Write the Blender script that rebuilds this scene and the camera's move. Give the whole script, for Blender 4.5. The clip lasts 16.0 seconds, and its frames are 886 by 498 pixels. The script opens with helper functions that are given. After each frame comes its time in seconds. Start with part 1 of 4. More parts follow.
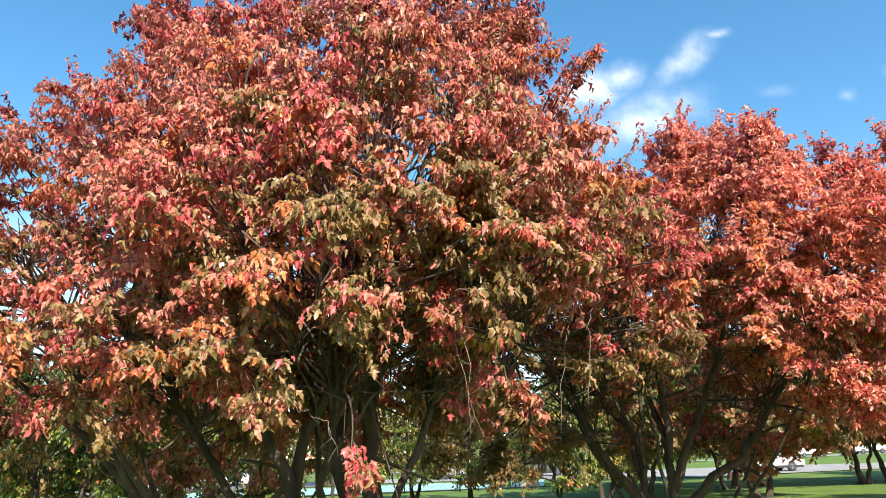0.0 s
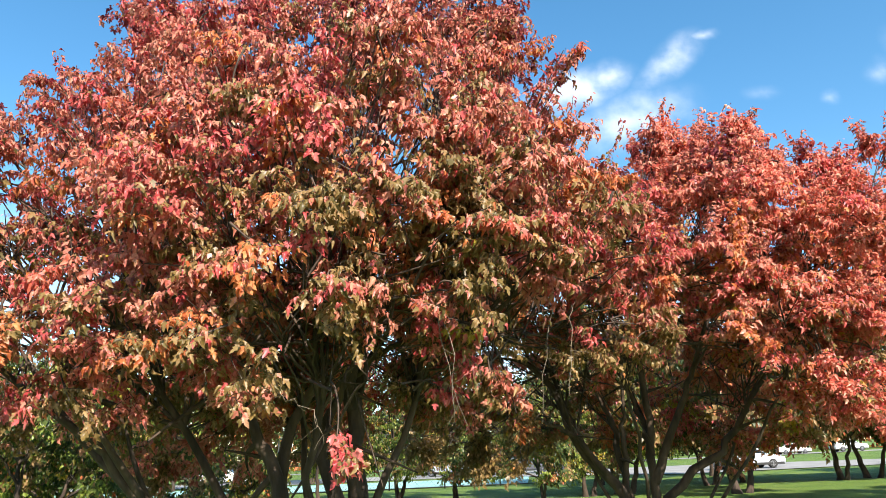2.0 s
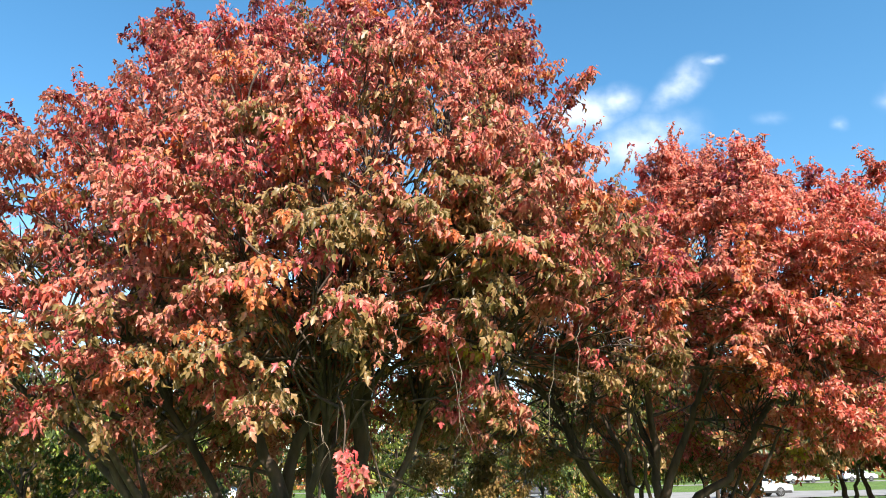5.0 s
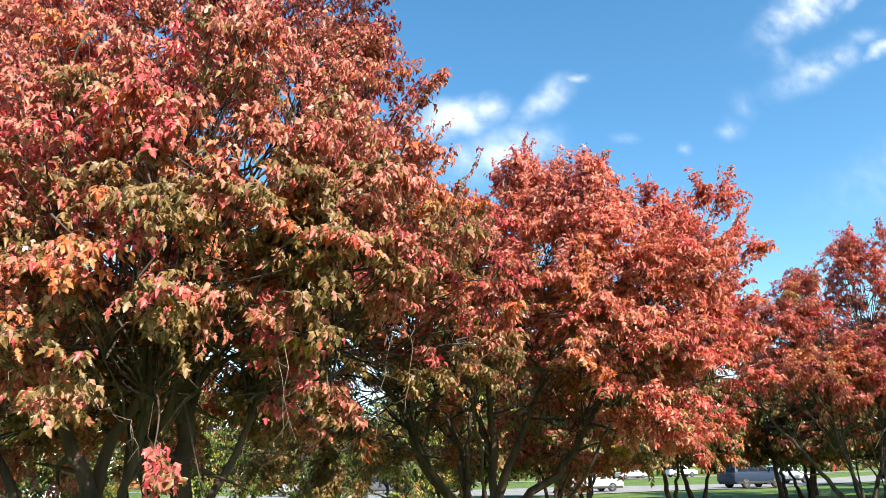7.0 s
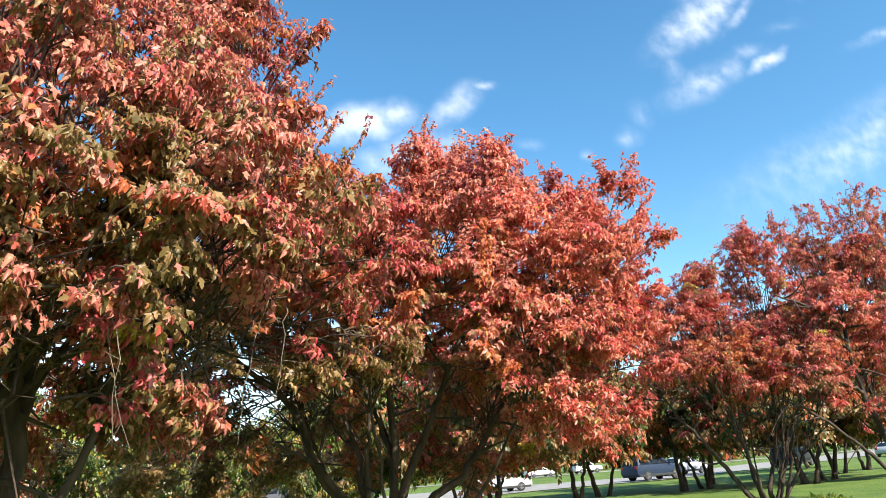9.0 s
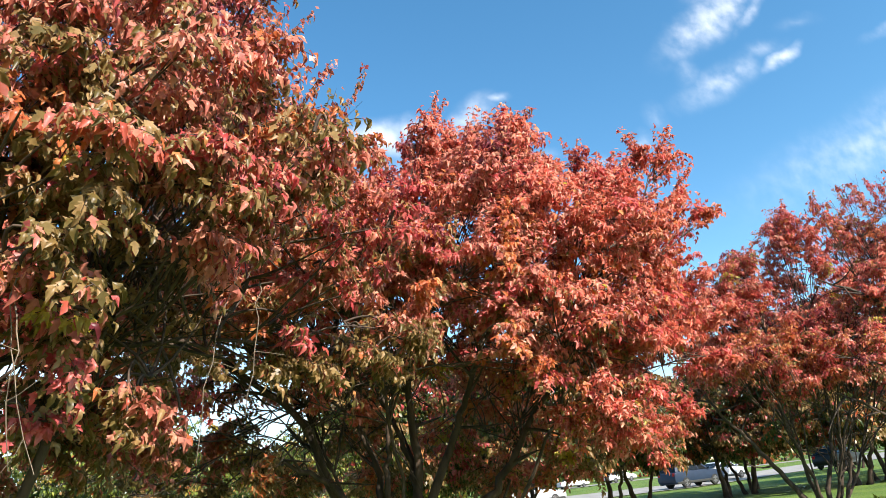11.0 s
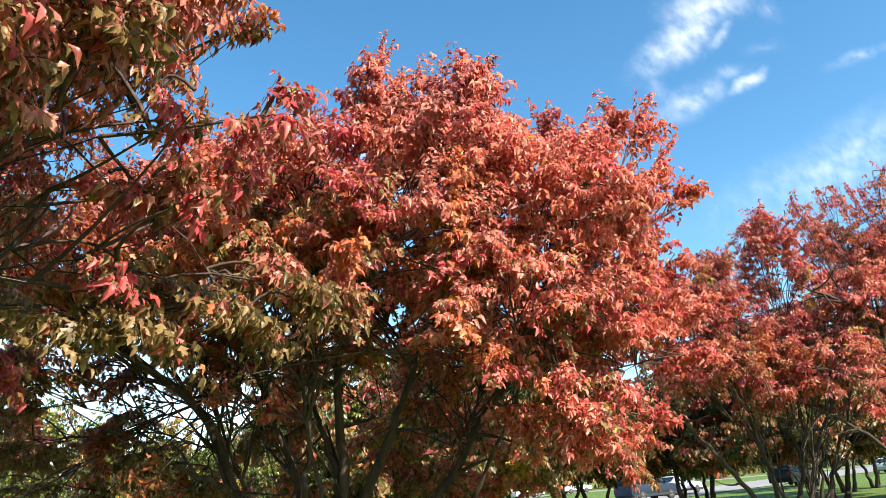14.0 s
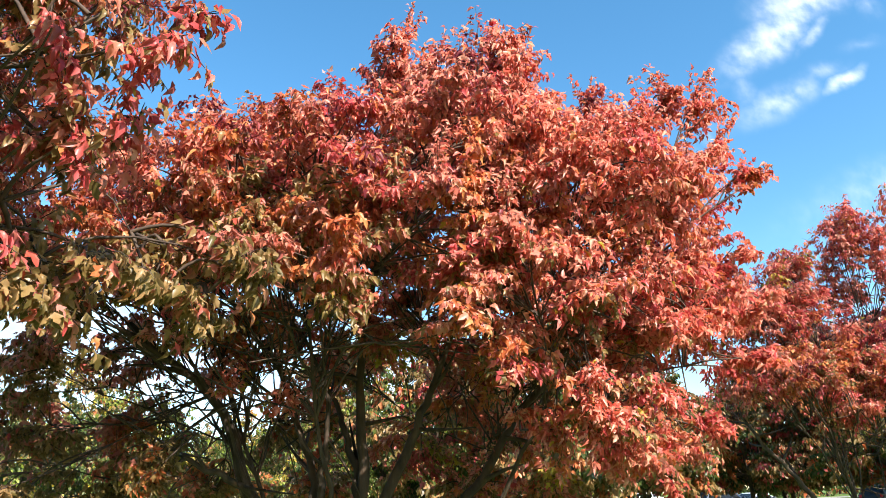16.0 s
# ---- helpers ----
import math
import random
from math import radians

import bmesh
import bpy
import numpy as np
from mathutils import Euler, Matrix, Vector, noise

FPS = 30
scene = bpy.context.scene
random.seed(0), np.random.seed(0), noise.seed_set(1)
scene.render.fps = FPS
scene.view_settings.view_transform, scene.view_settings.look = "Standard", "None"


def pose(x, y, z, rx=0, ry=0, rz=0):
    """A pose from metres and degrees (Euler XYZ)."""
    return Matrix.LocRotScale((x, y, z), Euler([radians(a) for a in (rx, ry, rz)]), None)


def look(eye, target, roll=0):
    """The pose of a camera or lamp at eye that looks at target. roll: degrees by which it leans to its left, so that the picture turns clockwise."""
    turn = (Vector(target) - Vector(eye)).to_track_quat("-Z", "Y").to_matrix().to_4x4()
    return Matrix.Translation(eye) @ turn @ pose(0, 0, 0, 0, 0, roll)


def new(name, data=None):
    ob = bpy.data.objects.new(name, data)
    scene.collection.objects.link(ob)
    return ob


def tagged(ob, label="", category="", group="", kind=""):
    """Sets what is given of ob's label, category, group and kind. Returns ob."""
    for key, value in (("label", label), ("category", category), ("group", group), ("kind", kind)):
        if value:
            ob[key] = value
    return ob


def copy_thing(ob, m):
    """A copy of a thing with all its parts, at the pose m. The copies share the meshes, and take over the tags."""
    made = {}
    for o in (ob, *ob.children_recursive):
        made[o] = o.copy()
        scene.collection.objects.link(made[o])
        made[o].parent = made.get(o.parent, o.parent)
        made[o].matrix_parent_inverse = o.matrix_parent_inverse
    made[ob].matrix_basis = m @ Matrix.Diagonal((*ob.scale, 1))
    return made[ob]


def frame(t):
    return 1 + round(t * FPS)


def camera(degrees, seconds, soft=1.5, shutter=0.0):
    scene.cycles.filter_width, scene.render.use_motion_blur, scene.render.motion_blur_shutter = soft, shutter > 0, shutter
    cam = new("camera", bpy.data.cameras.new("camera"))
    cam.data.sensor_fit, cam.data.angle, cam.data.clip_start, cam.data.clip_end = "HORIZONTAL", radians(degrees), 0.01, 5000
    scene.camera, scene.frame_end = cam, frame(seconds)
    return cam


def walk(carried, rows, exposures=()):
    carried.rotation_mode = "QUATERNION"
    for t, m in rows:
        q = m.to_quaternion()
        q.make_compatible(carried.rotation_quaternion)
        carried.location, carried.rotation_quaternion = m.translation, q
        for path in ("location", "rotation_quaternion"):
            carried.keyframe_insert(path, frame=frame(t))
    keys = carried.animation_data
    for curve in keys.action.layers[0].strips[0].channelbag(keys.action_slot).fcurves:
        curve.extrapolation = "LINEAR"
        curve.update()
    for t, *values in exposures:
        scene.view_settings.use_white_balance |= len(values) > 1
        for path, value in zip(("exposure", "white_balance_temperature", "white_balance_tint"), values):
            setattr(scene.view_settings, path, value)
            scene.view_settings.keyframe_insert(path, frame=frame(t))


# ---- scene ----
# ---- camera ----
cam = camera(64.0, 16.0, soft=0.75)
PATH = [
    (0.0, 0.291, -0.080, 1.428, 106.81, 2.24, 3.19),
    (0.5, 0.318, -0.052, 1.426, 106.71, 2.13, 2.41),
    (1.0, 0.303, -0.137, 1.386, 106.88, 2.41, 2.08),
    (1.5, 0.307, -0.146, 1.359, 106.87, 2.41, 2.02),
    (2.0, 0.300, -0.158, 1.357, 106.66, 2.32, 2.04),
    (2.5, 0.322, -0.111, 1.378, 106.67, 2.61, 2.52),
    (3.0, 0.323, -0.162, 1.370, 106.52, 2.43, 2.69),
    (5.3, 0.284, -0.213, 1.328, 108.36, 0.88, 1.86),
    (5.5, 0.306, -0.220, 1.324, 108.25, 1.06, 1.13),
    (6.0, 0.350, -0.206, 1.326, 107.80, 1.30, -1.96),
    (6.5, 0.402, -0.175, 1.317, 107.86, 1.43, -5.48),
    (7.0, 0.491, -0.154, 1.332, 107.81, 1.47, -9.02),
    (7.5, 0.608, -0.083, 1.339, 107.17, 1.90, -12.57),
    (8.0, 0.677, 0.044, 1.296, 106.98, 2.90, -15.41),
    (8.2, 0.682, 0.140, 1.302, 107.08, 3.27, -16.38),
    (10.3, 1.080, 1.199, 1.338, 108.72, 5.72, -14.34),
    (10.5, 1.084, 1.298, 1.345, 108.63, 5.81, -14.56),
    (11.0, 1.144, 1.628, 1.338, 109.18, 6.18, -13.41),
    (11.5, 1.180, 1.902, 1.332, 110.31, 6.09, -10.43),
    (12.0, 1.260, 2.237, 1.372, 111.61, 5.41, -8.80),
    (12.5, 1.288, 2.524, 1.366, 112.80, 6.05, -11.44),
    (13.0, 1.435, 2.789, 1.393, 112.41, 7.13, -14.58),
    (13.5, 1.627, 2.974, 1.399, 111.18, 6.25, -15.92),
    (14.0, 1.821, 3.086, 1.409, 109.31, 4.72, -16.82),
    (14.5, 1.994, 3.258, 1.351, 107.84, 3.60, -18.12),
    (15.0, 2.159, 3.429, 1.410, 107.38, 2.96, -17.55),
    (15.5, 2.340, 3.520, 1.402, 108.58, 2.98, -14.29),
    (16.0, 2.514, 3.559, 1.412, 109.87, 1.98, -11.28),
]
EXPOSURE = 1.28
walk(cam, [(t, pose(x, y, z, rx, ry, rz)) for t, x, y, z, rx, ry, rz in PATH],
     [(t, EXPOSURE + e) for t, e in ((0, 0), (8.2, 0), (10.4, -0.08), (11.0, -0.08), (11.5, 0.08), (12.0, 0.28), (12.5, 0.36), (13.0, 0.2), (13.5, 0.02), (14.5, 0.03), (16.0, 0.18))])

# ---- light ----
SUN_AZ, SUN_EL = radians(153.0), radians(37.0)  # azimuth clockwise from +y
sun_dir = Vector((math.sin(SUN_AZ) * math.cos(SUN_EL), math.cos(SUN_AZ) * math.cos(SUN_EL), math.sin(SUN_EL)))
sun = new("sun", bpy.data.lights.new("sun", "SUN"))
sun.data.energy, sun.data.angle, sun.data.color = 5.0, radians(0.5), (1.0, 0.93, 0.83)
sun.matrix_world = look(sun_dir * 50, (0, 0, 0))


# clouds: across, up, length, width (as slopes from due ahead), turn in degrees, strength
CLOUDS = [
    (0.895, 0.846, 0.183, 0.042, 38, 1.10), (0.961, 0.923, 0.134, 0.047, 21, 1.10), (0.837, 0.799, 0.079, 0.033, 32, 0.90),
    (0.979, 0.855, 0.079, 0.015, 45, 0.75), (1.021, 0.749, 0.065, 0.015, 33, 1.20), (0.977, 0.764, 0.071, 0.021, 19, 0.55),
    (0.857, 0.682, 0.122, 0.032, 26, 0.75), (0.797, 0.697, 0.034, 0.053, 5, 0.50), (0.902, 0.708, 0.097, 0.027, 40, 0.65),
    (1.345, 0.847, 0.118, 0.015, 22, 0.60), (1.124, 0.935, 0.035, 0.036, 8, 0.50), (0.707, 0.605, 0.026, 0.029, 5, 0.50),
    (0.674, 0.554, 0.031, 0.023, 30, 0.60), (1.165, 0.552, 0.363, 0.070, 21, 0.62), (1.270, 0.615, 0.275, 0.070, 27, 0.60), (1.084, 0.838, 0.072, 0.016, 16, 0.30),
]
CLOUDS += [
    (0.185, 0.545, 0.085, 0.034, 12, 1.35), (0.250, 0.565, 0.040, 0.028, 30, 1.1), (0.270, 0.490, 0.110, 0.045, 16, 1.0), (0.345, 0.588, 0.070, 0.026, 39, 1.0),
    (-0.30, 0.20, 0.50, 0.12, 5, 1.1), (0.10, 0.16, 0.40, 0.10, -4, 1.0), (-0.80, 0.26, 0.50, 0.13, 8, 1.0),
    (0.405, 0.631, 0.026, 0.011, 21, 0.8), (0.580, 0.514, 0.014, 0.012, 4, 0.6), (0.480, 0.527, 0.030, 0.012, 5, 0.5),
]


def make_world():
    w = bpy.data.worlds.new("sky")
    w.use_nodes = True
    nt = w.node_tree
    nt.nodes.clear()
    add, link = nt.nodes.new, nt.links.new

    def calc(op, a, b=None, c=None):
        n = add("ShaderNodeMath")
        n.operation = op
        for k, v in enumerate((a, b, c)):
            if v is None:
                continue
            if isinstance(v, (int, float)):
                n.inputs[k].default_value = v
            else:
                link(v, n.inputs[k])
        return n.outputs[0]

    out, bg, sky = add("ShaderNodeOutputWorld"), add("ShaderNodeBackground"), add("ShaderNodeTexSky")
    sky.sky_type, sky.sun_disc = "NISHITA", False
    sky.sun_elevation, sky.sun_rotation = SUN_EL, SUN_AZ
    sky.air_density, sky.dust_density, sky.ozone_density = 1.0, 0.3, 1.2
    sat = add("ShaderNodeHueSaturation")
    sat.inputs["Hue"].default_value, sat.inputs["Saturation"].default_value, sat.inputs["Value"].default_value = 0.490, 1.28, 1.15
    link(sky.outputs[0], sat.inputs["Color"])
    tc, sep = add("ShaderNodeTexCoord"), add("ShaderNodeSeparateXYZ")
    link(tc.outputs["Generated"], sep.inputs[0])
    flat = add("ShaderNodeCombineXYZ")
    link(calc("DIVIDE", sep.outputs[0], sep.outputs[1]), flat.inputs[0])
    link(calc("DIVIDE", sep.outputs[2], sep.outputs[1]), flat.inputs[1])
    warp = add("ShaderNodeTexNoise")
    warp.inputs["Scale"].default_value, warp.inputs["Detail"].default_value = 14.0, 5.0
    link(flat.outputs[0], warp.inputs["Vector"])
    off = add("ShaderNodeVectorMath")
    off.operation = "MULTIPLY_ADD"
    link(warp.outputs["Color"], off.inputs[0])
    off.inputs[1].default_value = (0.035, 0.03, 0)
    link(flat.outputs[0], off.inputs[2])
    total = None
    for u, v, a, b, turn, much in CLOUDS:
        mp, g = add("ShaderNodeMapping"), add("ShaderNodeTexGradient")
        mp.vector_type = "TEXTURE"
        mp.inputs["Location"].default_value = (u + 0.0175, v + 0.015, 0)
        mp.inputs["Rotation"].default_value = (0, 0, radians(turn))
        mp.inputs["Scale"].default_value = (a * 1.35, b * 1.45, 1)
        g.gradient_type = "SPHERICAL"
        link(off.outputs[0], mp.inputs[0])
        link(mp.outputs[0], g.inputs[0])
        s = calc("MULTIPLY", g.outputs[1], much)
        total = s if total is None else calc("MAXIMUM", total, s)
    fluff = add("ShaderNodeTexNoise")
    fluff.inputs["Scale"].default_value, fluff.inputs["Detail"].default_value = 26.0, 9.0
    link(flat.outputs[0], fluff.inputs["Vector"])
    body = calc("MULTIPLY", total, calc("MULTIPLY_ADD", fluff.outputs[0], 2.0, -0.12))
    soft = add("ShaderNodeMapRange")
    soft.interpolation_type = "SMOOTHSTEP"
    soft.inputs["From Min"].default_value, soft.inputs["From Max"].default_value = 0.0, 1.35
    soft.inputs["To Max"].default_value = 0.62
    link(body, soft.inputs[0])
    mix = add("ShaderNodeMix")
    mix.data_type = "RGBA"
    link(soft.outputs[0], mix.inputs[0])
    link(sat.outputs[0], mix.inputs[6])
    mix.inputs[7].default_value = (7.0, 7.2, 7.6, 1)
    bg.inputs["Strength"].default_value = 0.097
    link(mix.outputs[2], bg.inputs[0])
    link(bg.outputs[0], out.inputs[0])
    scene.world = w


make_world()


# ---- materials ----
def nodes_of(name):
    m = bpy.data.materials.new(name)
    m.use_nodes = True
    nt = m.node_tree
    return m, nt, nt.nodes["Principled BSDF"]


def ramp(nt, fac, stops):
    r = nt.nodes.new("ShaderNodeValToRGB")
    while len(r.color_ramp.elements) < len(stops):
        r.color_ramp.elements.new(0.5)
    for e, (p, c) in zip(r.color_ramp.elements, stops):
        e.position, e.color = p, (*c, 1)
    nt.links.new(fac, r.inputs[0])
    return r.outputs[0]


def tex(nt, kind, scale, detail=3.0, coords="Object", stretch=None):
    tc = nt.nodes.new("ShaderNodeTexCoord")
    n = nt.nodes.new(kind)
    n.inputs["Scale"].default_value = scale
    if "Detail" in n.inputs:
        n.inputs["Detail"].default_value = detail
    src = tc.outputs[coords]
    if stretch:
        mp = nt.nodes.new("ShaderNodeMapping")
        mp.inputs["Scale"].default_value = stretch
        nt.links.new(src, mp.inputs[0])
        src = mp.outputs[0]
    nt.links.new(src, n.inputs["Vector"])
    return n


def bump(nt, bsdf, height, strength, distance):
    b = nt.nodes.new("ShaderNodeBump")
    b.inputs["Strength"].default_value, b.inputs["Distance"].default_value = strength, distance
    nt.links.new(height, b.inputs["Height"])
    nt.links.new(b.outputs[0], bsdf.inputs["Normal"])


def surface(name, a, b, scale=8.0, rough=0.7, metal=0.0, bumpy=0.0, stretch=None):
    """A mottled surface between two colours, with a finer grain and relief."""
    m, nt, p = nodes_of(name)
    big = tex(nt, "ShaderNodeTexNoise", scale, 4.0, stretch=stretch)
    c = ramp(nt, big.outputs[0], [(0.32, a), (0.68, b)])
    nt.links.new(c, p.inputs["Base Color"])
    p.inputs["Roughness"].default_value, p.inputs["Metallic"].default_value = rough, metal
    if bumpy:
        fine = tex(nt, "ShaderNodeTexNoise", scale * 6, 5.0, stretch=stretch)
        bump(nt, p, fine.outputs[0], 0.6, bumpy)
    return m


def leaf_material(name, stops, gloss=0.38, through_light=0.47):
    """A leaf: pigment varied from leaf to leaf and over the crown, a satin face and light let through."""
    m, nt, p = nodes_of(name)
    geo = nt.nodes.new("ShaderNodeNewGeometry")
    c = ramp(nt, geo.outputs["Random Per Island"], stops)
    n = tex(nt, "ShaderNodeTexNoise", 40.0, 2.0)
    mix = nt.nodes.new("ShaderNodeMix")
    mix.data_type, mix.blend_type = "RGBA", "MULTIPLY"
    mix.inputs[0].default_value = 0.5
    blot = ramp(nt, n.outputs[0], [(0.3, (0.55, 0.5, 0.45)), (0.6, (1, 1, 1))])
    nt.links.new(c, mix.inputs[6])
    nt.links.new(blot, mix.inputs[7])
    nt.links.new(mix.outputs[2], p.inputs["Base Color"])
    p.inputs["Roughness"].default_value = gloss
    p.inputs["Specular IOR Level"].default_value = 0.38
    t = nt.nodes.new("ShaderNodeBsdfTranslucent")
    nt.links.new(mix.outputs[2], t.inputs[0])
    s = nt.nodes.new("ShaderNodeMixShader")
    s.inputs[0].default_value = through_light
    nt.links.new(p.outputs[0], s.inputs[1])
    nt.links.new(t.outputs[0], s.inputs[2])
    nt.links.new(s.outputs[0], nt.nodes["Material Output"].inputs[0])
    return m


LEAF = {
    "salmon": leaf_material("leaf_salmon", [(0.0, (0.36, 0.085, 0.06)), (0.35, (0.60, 0.19, 0.135)), (0.8, (0.72, 0.29, 0.20)), (1.0, (0.66, 0.35, 0.21))]),
    "red": leaf_material("leaf_red", [(0.0, (0.44, 0.05, 0.055)), (0.5, (0.65, 0.115, 0.11)), (1.0, (0.75, 0.23, 0.19))]),
    "coral": leaf_material("leaf_coral", [(0.0, (0.52, 0.085, 0.055)), (0.4, (0.72, 0.185, 0.12)), (0.8, (0.80, 0.29, 0.195)), (1.0, (0.78, 0.40, 0.27))]),
    "maroon": leaf_material("leaf_maroon", [(0.0, (0.14, 0.022, 0.035)), (0.5, (0.28, 0.05, 0.06)), (1.0, (0.44, 0.11, 0.10))]),
    "orange": leaf_material("leaf_orange", [(0.0, (0.48, 0.11, 0.04)), (0.5, (0.66, 0.20, 0.07)), (1.0, (0.70, 0.32, 0.12))]),
    "olive": leaf_material("leaf_olive", [(0.0, (0.13, 0.10, 0.03)), (0.4, (0.27, 0.18, 0.06)), (0.8, (0.40, 0.24, 0.10)), (1.0, (0.45, 0.30, 0.14))]),
    "green": leaf_material("leaf_green", [(0.0, (0.035, 0.06, 0.014)), (0.5, (0.075, 0.11, 0.022)), (1.0, (0.13, 0.16, 0.034))]),
    "weed": leaf_material("leaf_weed", [(0.0, (0.16, 0.22, 0.03)), (0.5, (0.28, 0.34, 0.05)), (1.0, (0.40, 0.42, 0.09))]),
    "yellow": leaf_material("leaf_yellow", [(0.0, (0.36, 0.28, 0.04)), (0.5, (0.55, 0.40, 0.05)), (1.0, (0.45, 0.36, 0.08))]),
}
BARK = surface("bark", (0.018, 0.011, 0.007), (0.075, 0.047, 0.03), 9.0, 0.9, 0, 0.014, (1, 1, 0.25))
TWIG = surface("twig_bark", (0.03, 0.018, 0.012), (0.09, 0.056, 0.037), 20.0, 0.85)


def lawn_material():
    """Mown grass: broad tired and lush patches under a fine blade grain."""
    m, nt, p = nodes_of("grass")
    broad, fine = tex(nt, "ShaderNodeTexNoise", 0.5, 5.0), tex(nt, "ShaderNodeTexNoise", 16.0, 8.0)
    a = ramp(nt, broad.outputs[0], [(0.3, (0.065, 0.13, 0.010)), (0.5, (0.11, 0.185, 0.014)), (0.72, (0.16, 0.21, 0.03))])
    b = ramp(nt, fine.outputs[0], [(0.3, (0.45, 0.5, 0.4)), (0.62, (1, 1, 1))])
    mix = nt.nodes.new("ShaderNodeMix")
    mix.data_type, mix.blend_type = "RGBA", "MULTIPLY"
    mix.inputs[0].default_value = 0.9
    nt.links.new(a, mix.inputs[6])
    nt.links.new(b, mix.inputs[7])
    nt.links.new(mix.outputs[2], p.inputs["Base Color"])
    p.inputs["Roughness"].default_value = 0.9
    bump(nt, p, fine.outputs[0], 1.0, 0.06)
    return m


GRASS = lawn_material()
ROAD = surface("asphalt", (0.20, 0.19, 0.175), (0.30, 0.28, 0.26), 0.8, 0.9, 0, 0.005)


# ---- meshes ----
def finish(name, me, mats, parent=None, label="", smooth=False):
    for m in mats:
        me.materials.append(m)
    if smooth:
        me.polygons.foreach_set("use_smooth", [True] * len(me.polygons))
    me.update()
    ob = new(name, me)
    if parent:
        ob.parent = parent
    if label:
        ob["label"] = label
    return ob


def part(name, bm, material, parent, label="", smooth=False):
    me = bpy.data.meshes.new(name)
    bm.to_mesh(me)
    bm.free()
    return finish(name, me, [material], parent, label, smooth)


def box_bm(sx, sy, sz, at=(0, 0, 0), bevel=0.0, segments=2):
    bm = bmesh.new()
    bmesh.ops.create_cube(bm, size=1.0, matrix=Matrix.Translation(at) @ Matrix.Diagonal((sx, sy, sz, 1)))
    if bevel:
        bmesh.ops.bevel(bm, geom=bm.edges[:], offset=bevel, segments=segments, affect="EDGES", profile=0.7)
    return bm


class Tubes:
    """Tapered round limbs gathered into one mesh."""

    def __init__(self):
        self.v, self.f, self.n = [], [], 0

    def add(self, pts, radii, sides=6):
        pts = np.asarray(pts, float)
        tan = np.gradient(pts, axis=0)
        tan /= np.linalg.norm(tan, axis=1)[:, None] + 1e-9
        ref = np.array([0.0, 0, 1]) if abs(tan[0][2]) < 0.8 else np.array([1.0, 0, 0])
        u = np.cross(tan, ref)
        u /= np.linalg.norm(u, axis=1)[:, None] + 1e-9
        w = np.cross(tan, u)
        a = np.linspace(0, 2 * np.pi, sides, endpoint=False)
        ring = u[:, None, :] * np.cos(a)[None, :, None] + w[:, None, :] * np.sin(a)[None, :, None]
        v = pts[:, None, :] + ring * np.asarray(radii)[:, None, None]
        k = len(pts)
        i = np.arange(k - 1)[:, None] * sides + np.arange(sides)[None, :]
        j = np.arange(k - 1)[:, None] * sides + (np.arange(sides)[None, :] + 1) % sides
        f = np.stack([i, j, j + sides, i + sides], -1).reshape(-1, 4) + self.n
        self.v.append(v.reshape(-1, 3))
        self.f.append(f)
        self.n += k * sides

    def mesh(self, name):
        v, f = np.concatenate(self.v), np.concatenate(self.f)
        return raw_mesh(name, v, f, 4)


def raw_mesh(name, v, f, k, slots=None):
    me = bpy.data.meshes.new(name)
    me.vertices.add(len(v))
    me.vertices.foreach_set("co", np.ascontiguousarray(v, np.float32).ravel())
    me.loops.add(len(f) * k)
    me.loops.foreach_set("vertex_index", np.ascontiguousarray(f, np.int32).ravel())
    me.polygons.add(len(f))
    me.polygons.foreach_set("loop_start", np.arange(0, len(f) * k, k, dtype=np.int32))
    if slots is not None:
        me.polygons.foreach_set("material_index", np.ascontiguousarray(slots, np.int32))
    me.update(calc_edges=True)
    return me


def bezier(a, b, c, n):
    t = np.linspace(0, 1, n)[:, None]
    return (1 - t) ** 2 * a + 2 * t * (1 - t) * b + t ** 2 * c


def unit(v):
    return v / (np.linalg.norm(v, axis=-1, keepdims=True) + 1e-9)


# leaves by how near they grow: stalk at the origin, tip at y = 1, folded along the midrib and bent down at the tips
LEAF_SHAPES = {
    "lobed": (np.array([(0, 0, 0), (-0.40, 0.36, 0.02), (-0.15, 0.44, 0.09), (-0.20, 0.64, 0.04), (0, 1.0, -0.20), (0.20, 0.64, 0.04), (0.15, 0.44, 0.09), (0.40, 0.36, 0.02), (0, 0.46, -0.03)]),
              np.array([(0, 2, 1), (0, 8, 2), (8, 3, 2), (8, 4, 3), (0, 7, 6), (0, 6, 8), (8, 6, 5), (8, 5, 4)])),
    "plain": (np.array([(0, 0, 0), (-0.30, 0.34, 0.08), (-0.17, 0.52, 0.04), (0, 1.0, -0.14), (0.17, 0.52, 0.04), (0.30, 0.34, 0.08)]),
              np.array([(0, 2, 1), (0, 3, 2), (0, 4, 3), (0, 5, 4)])),
    "far": (np.array([(0, 0, 0), (-0.30, 0.48, 0.07), (0, 1.0, -0.08), (0.30, 0.48, 0.07)]), np.array([(0, 2, 1), (0, 3, 2)])),
}


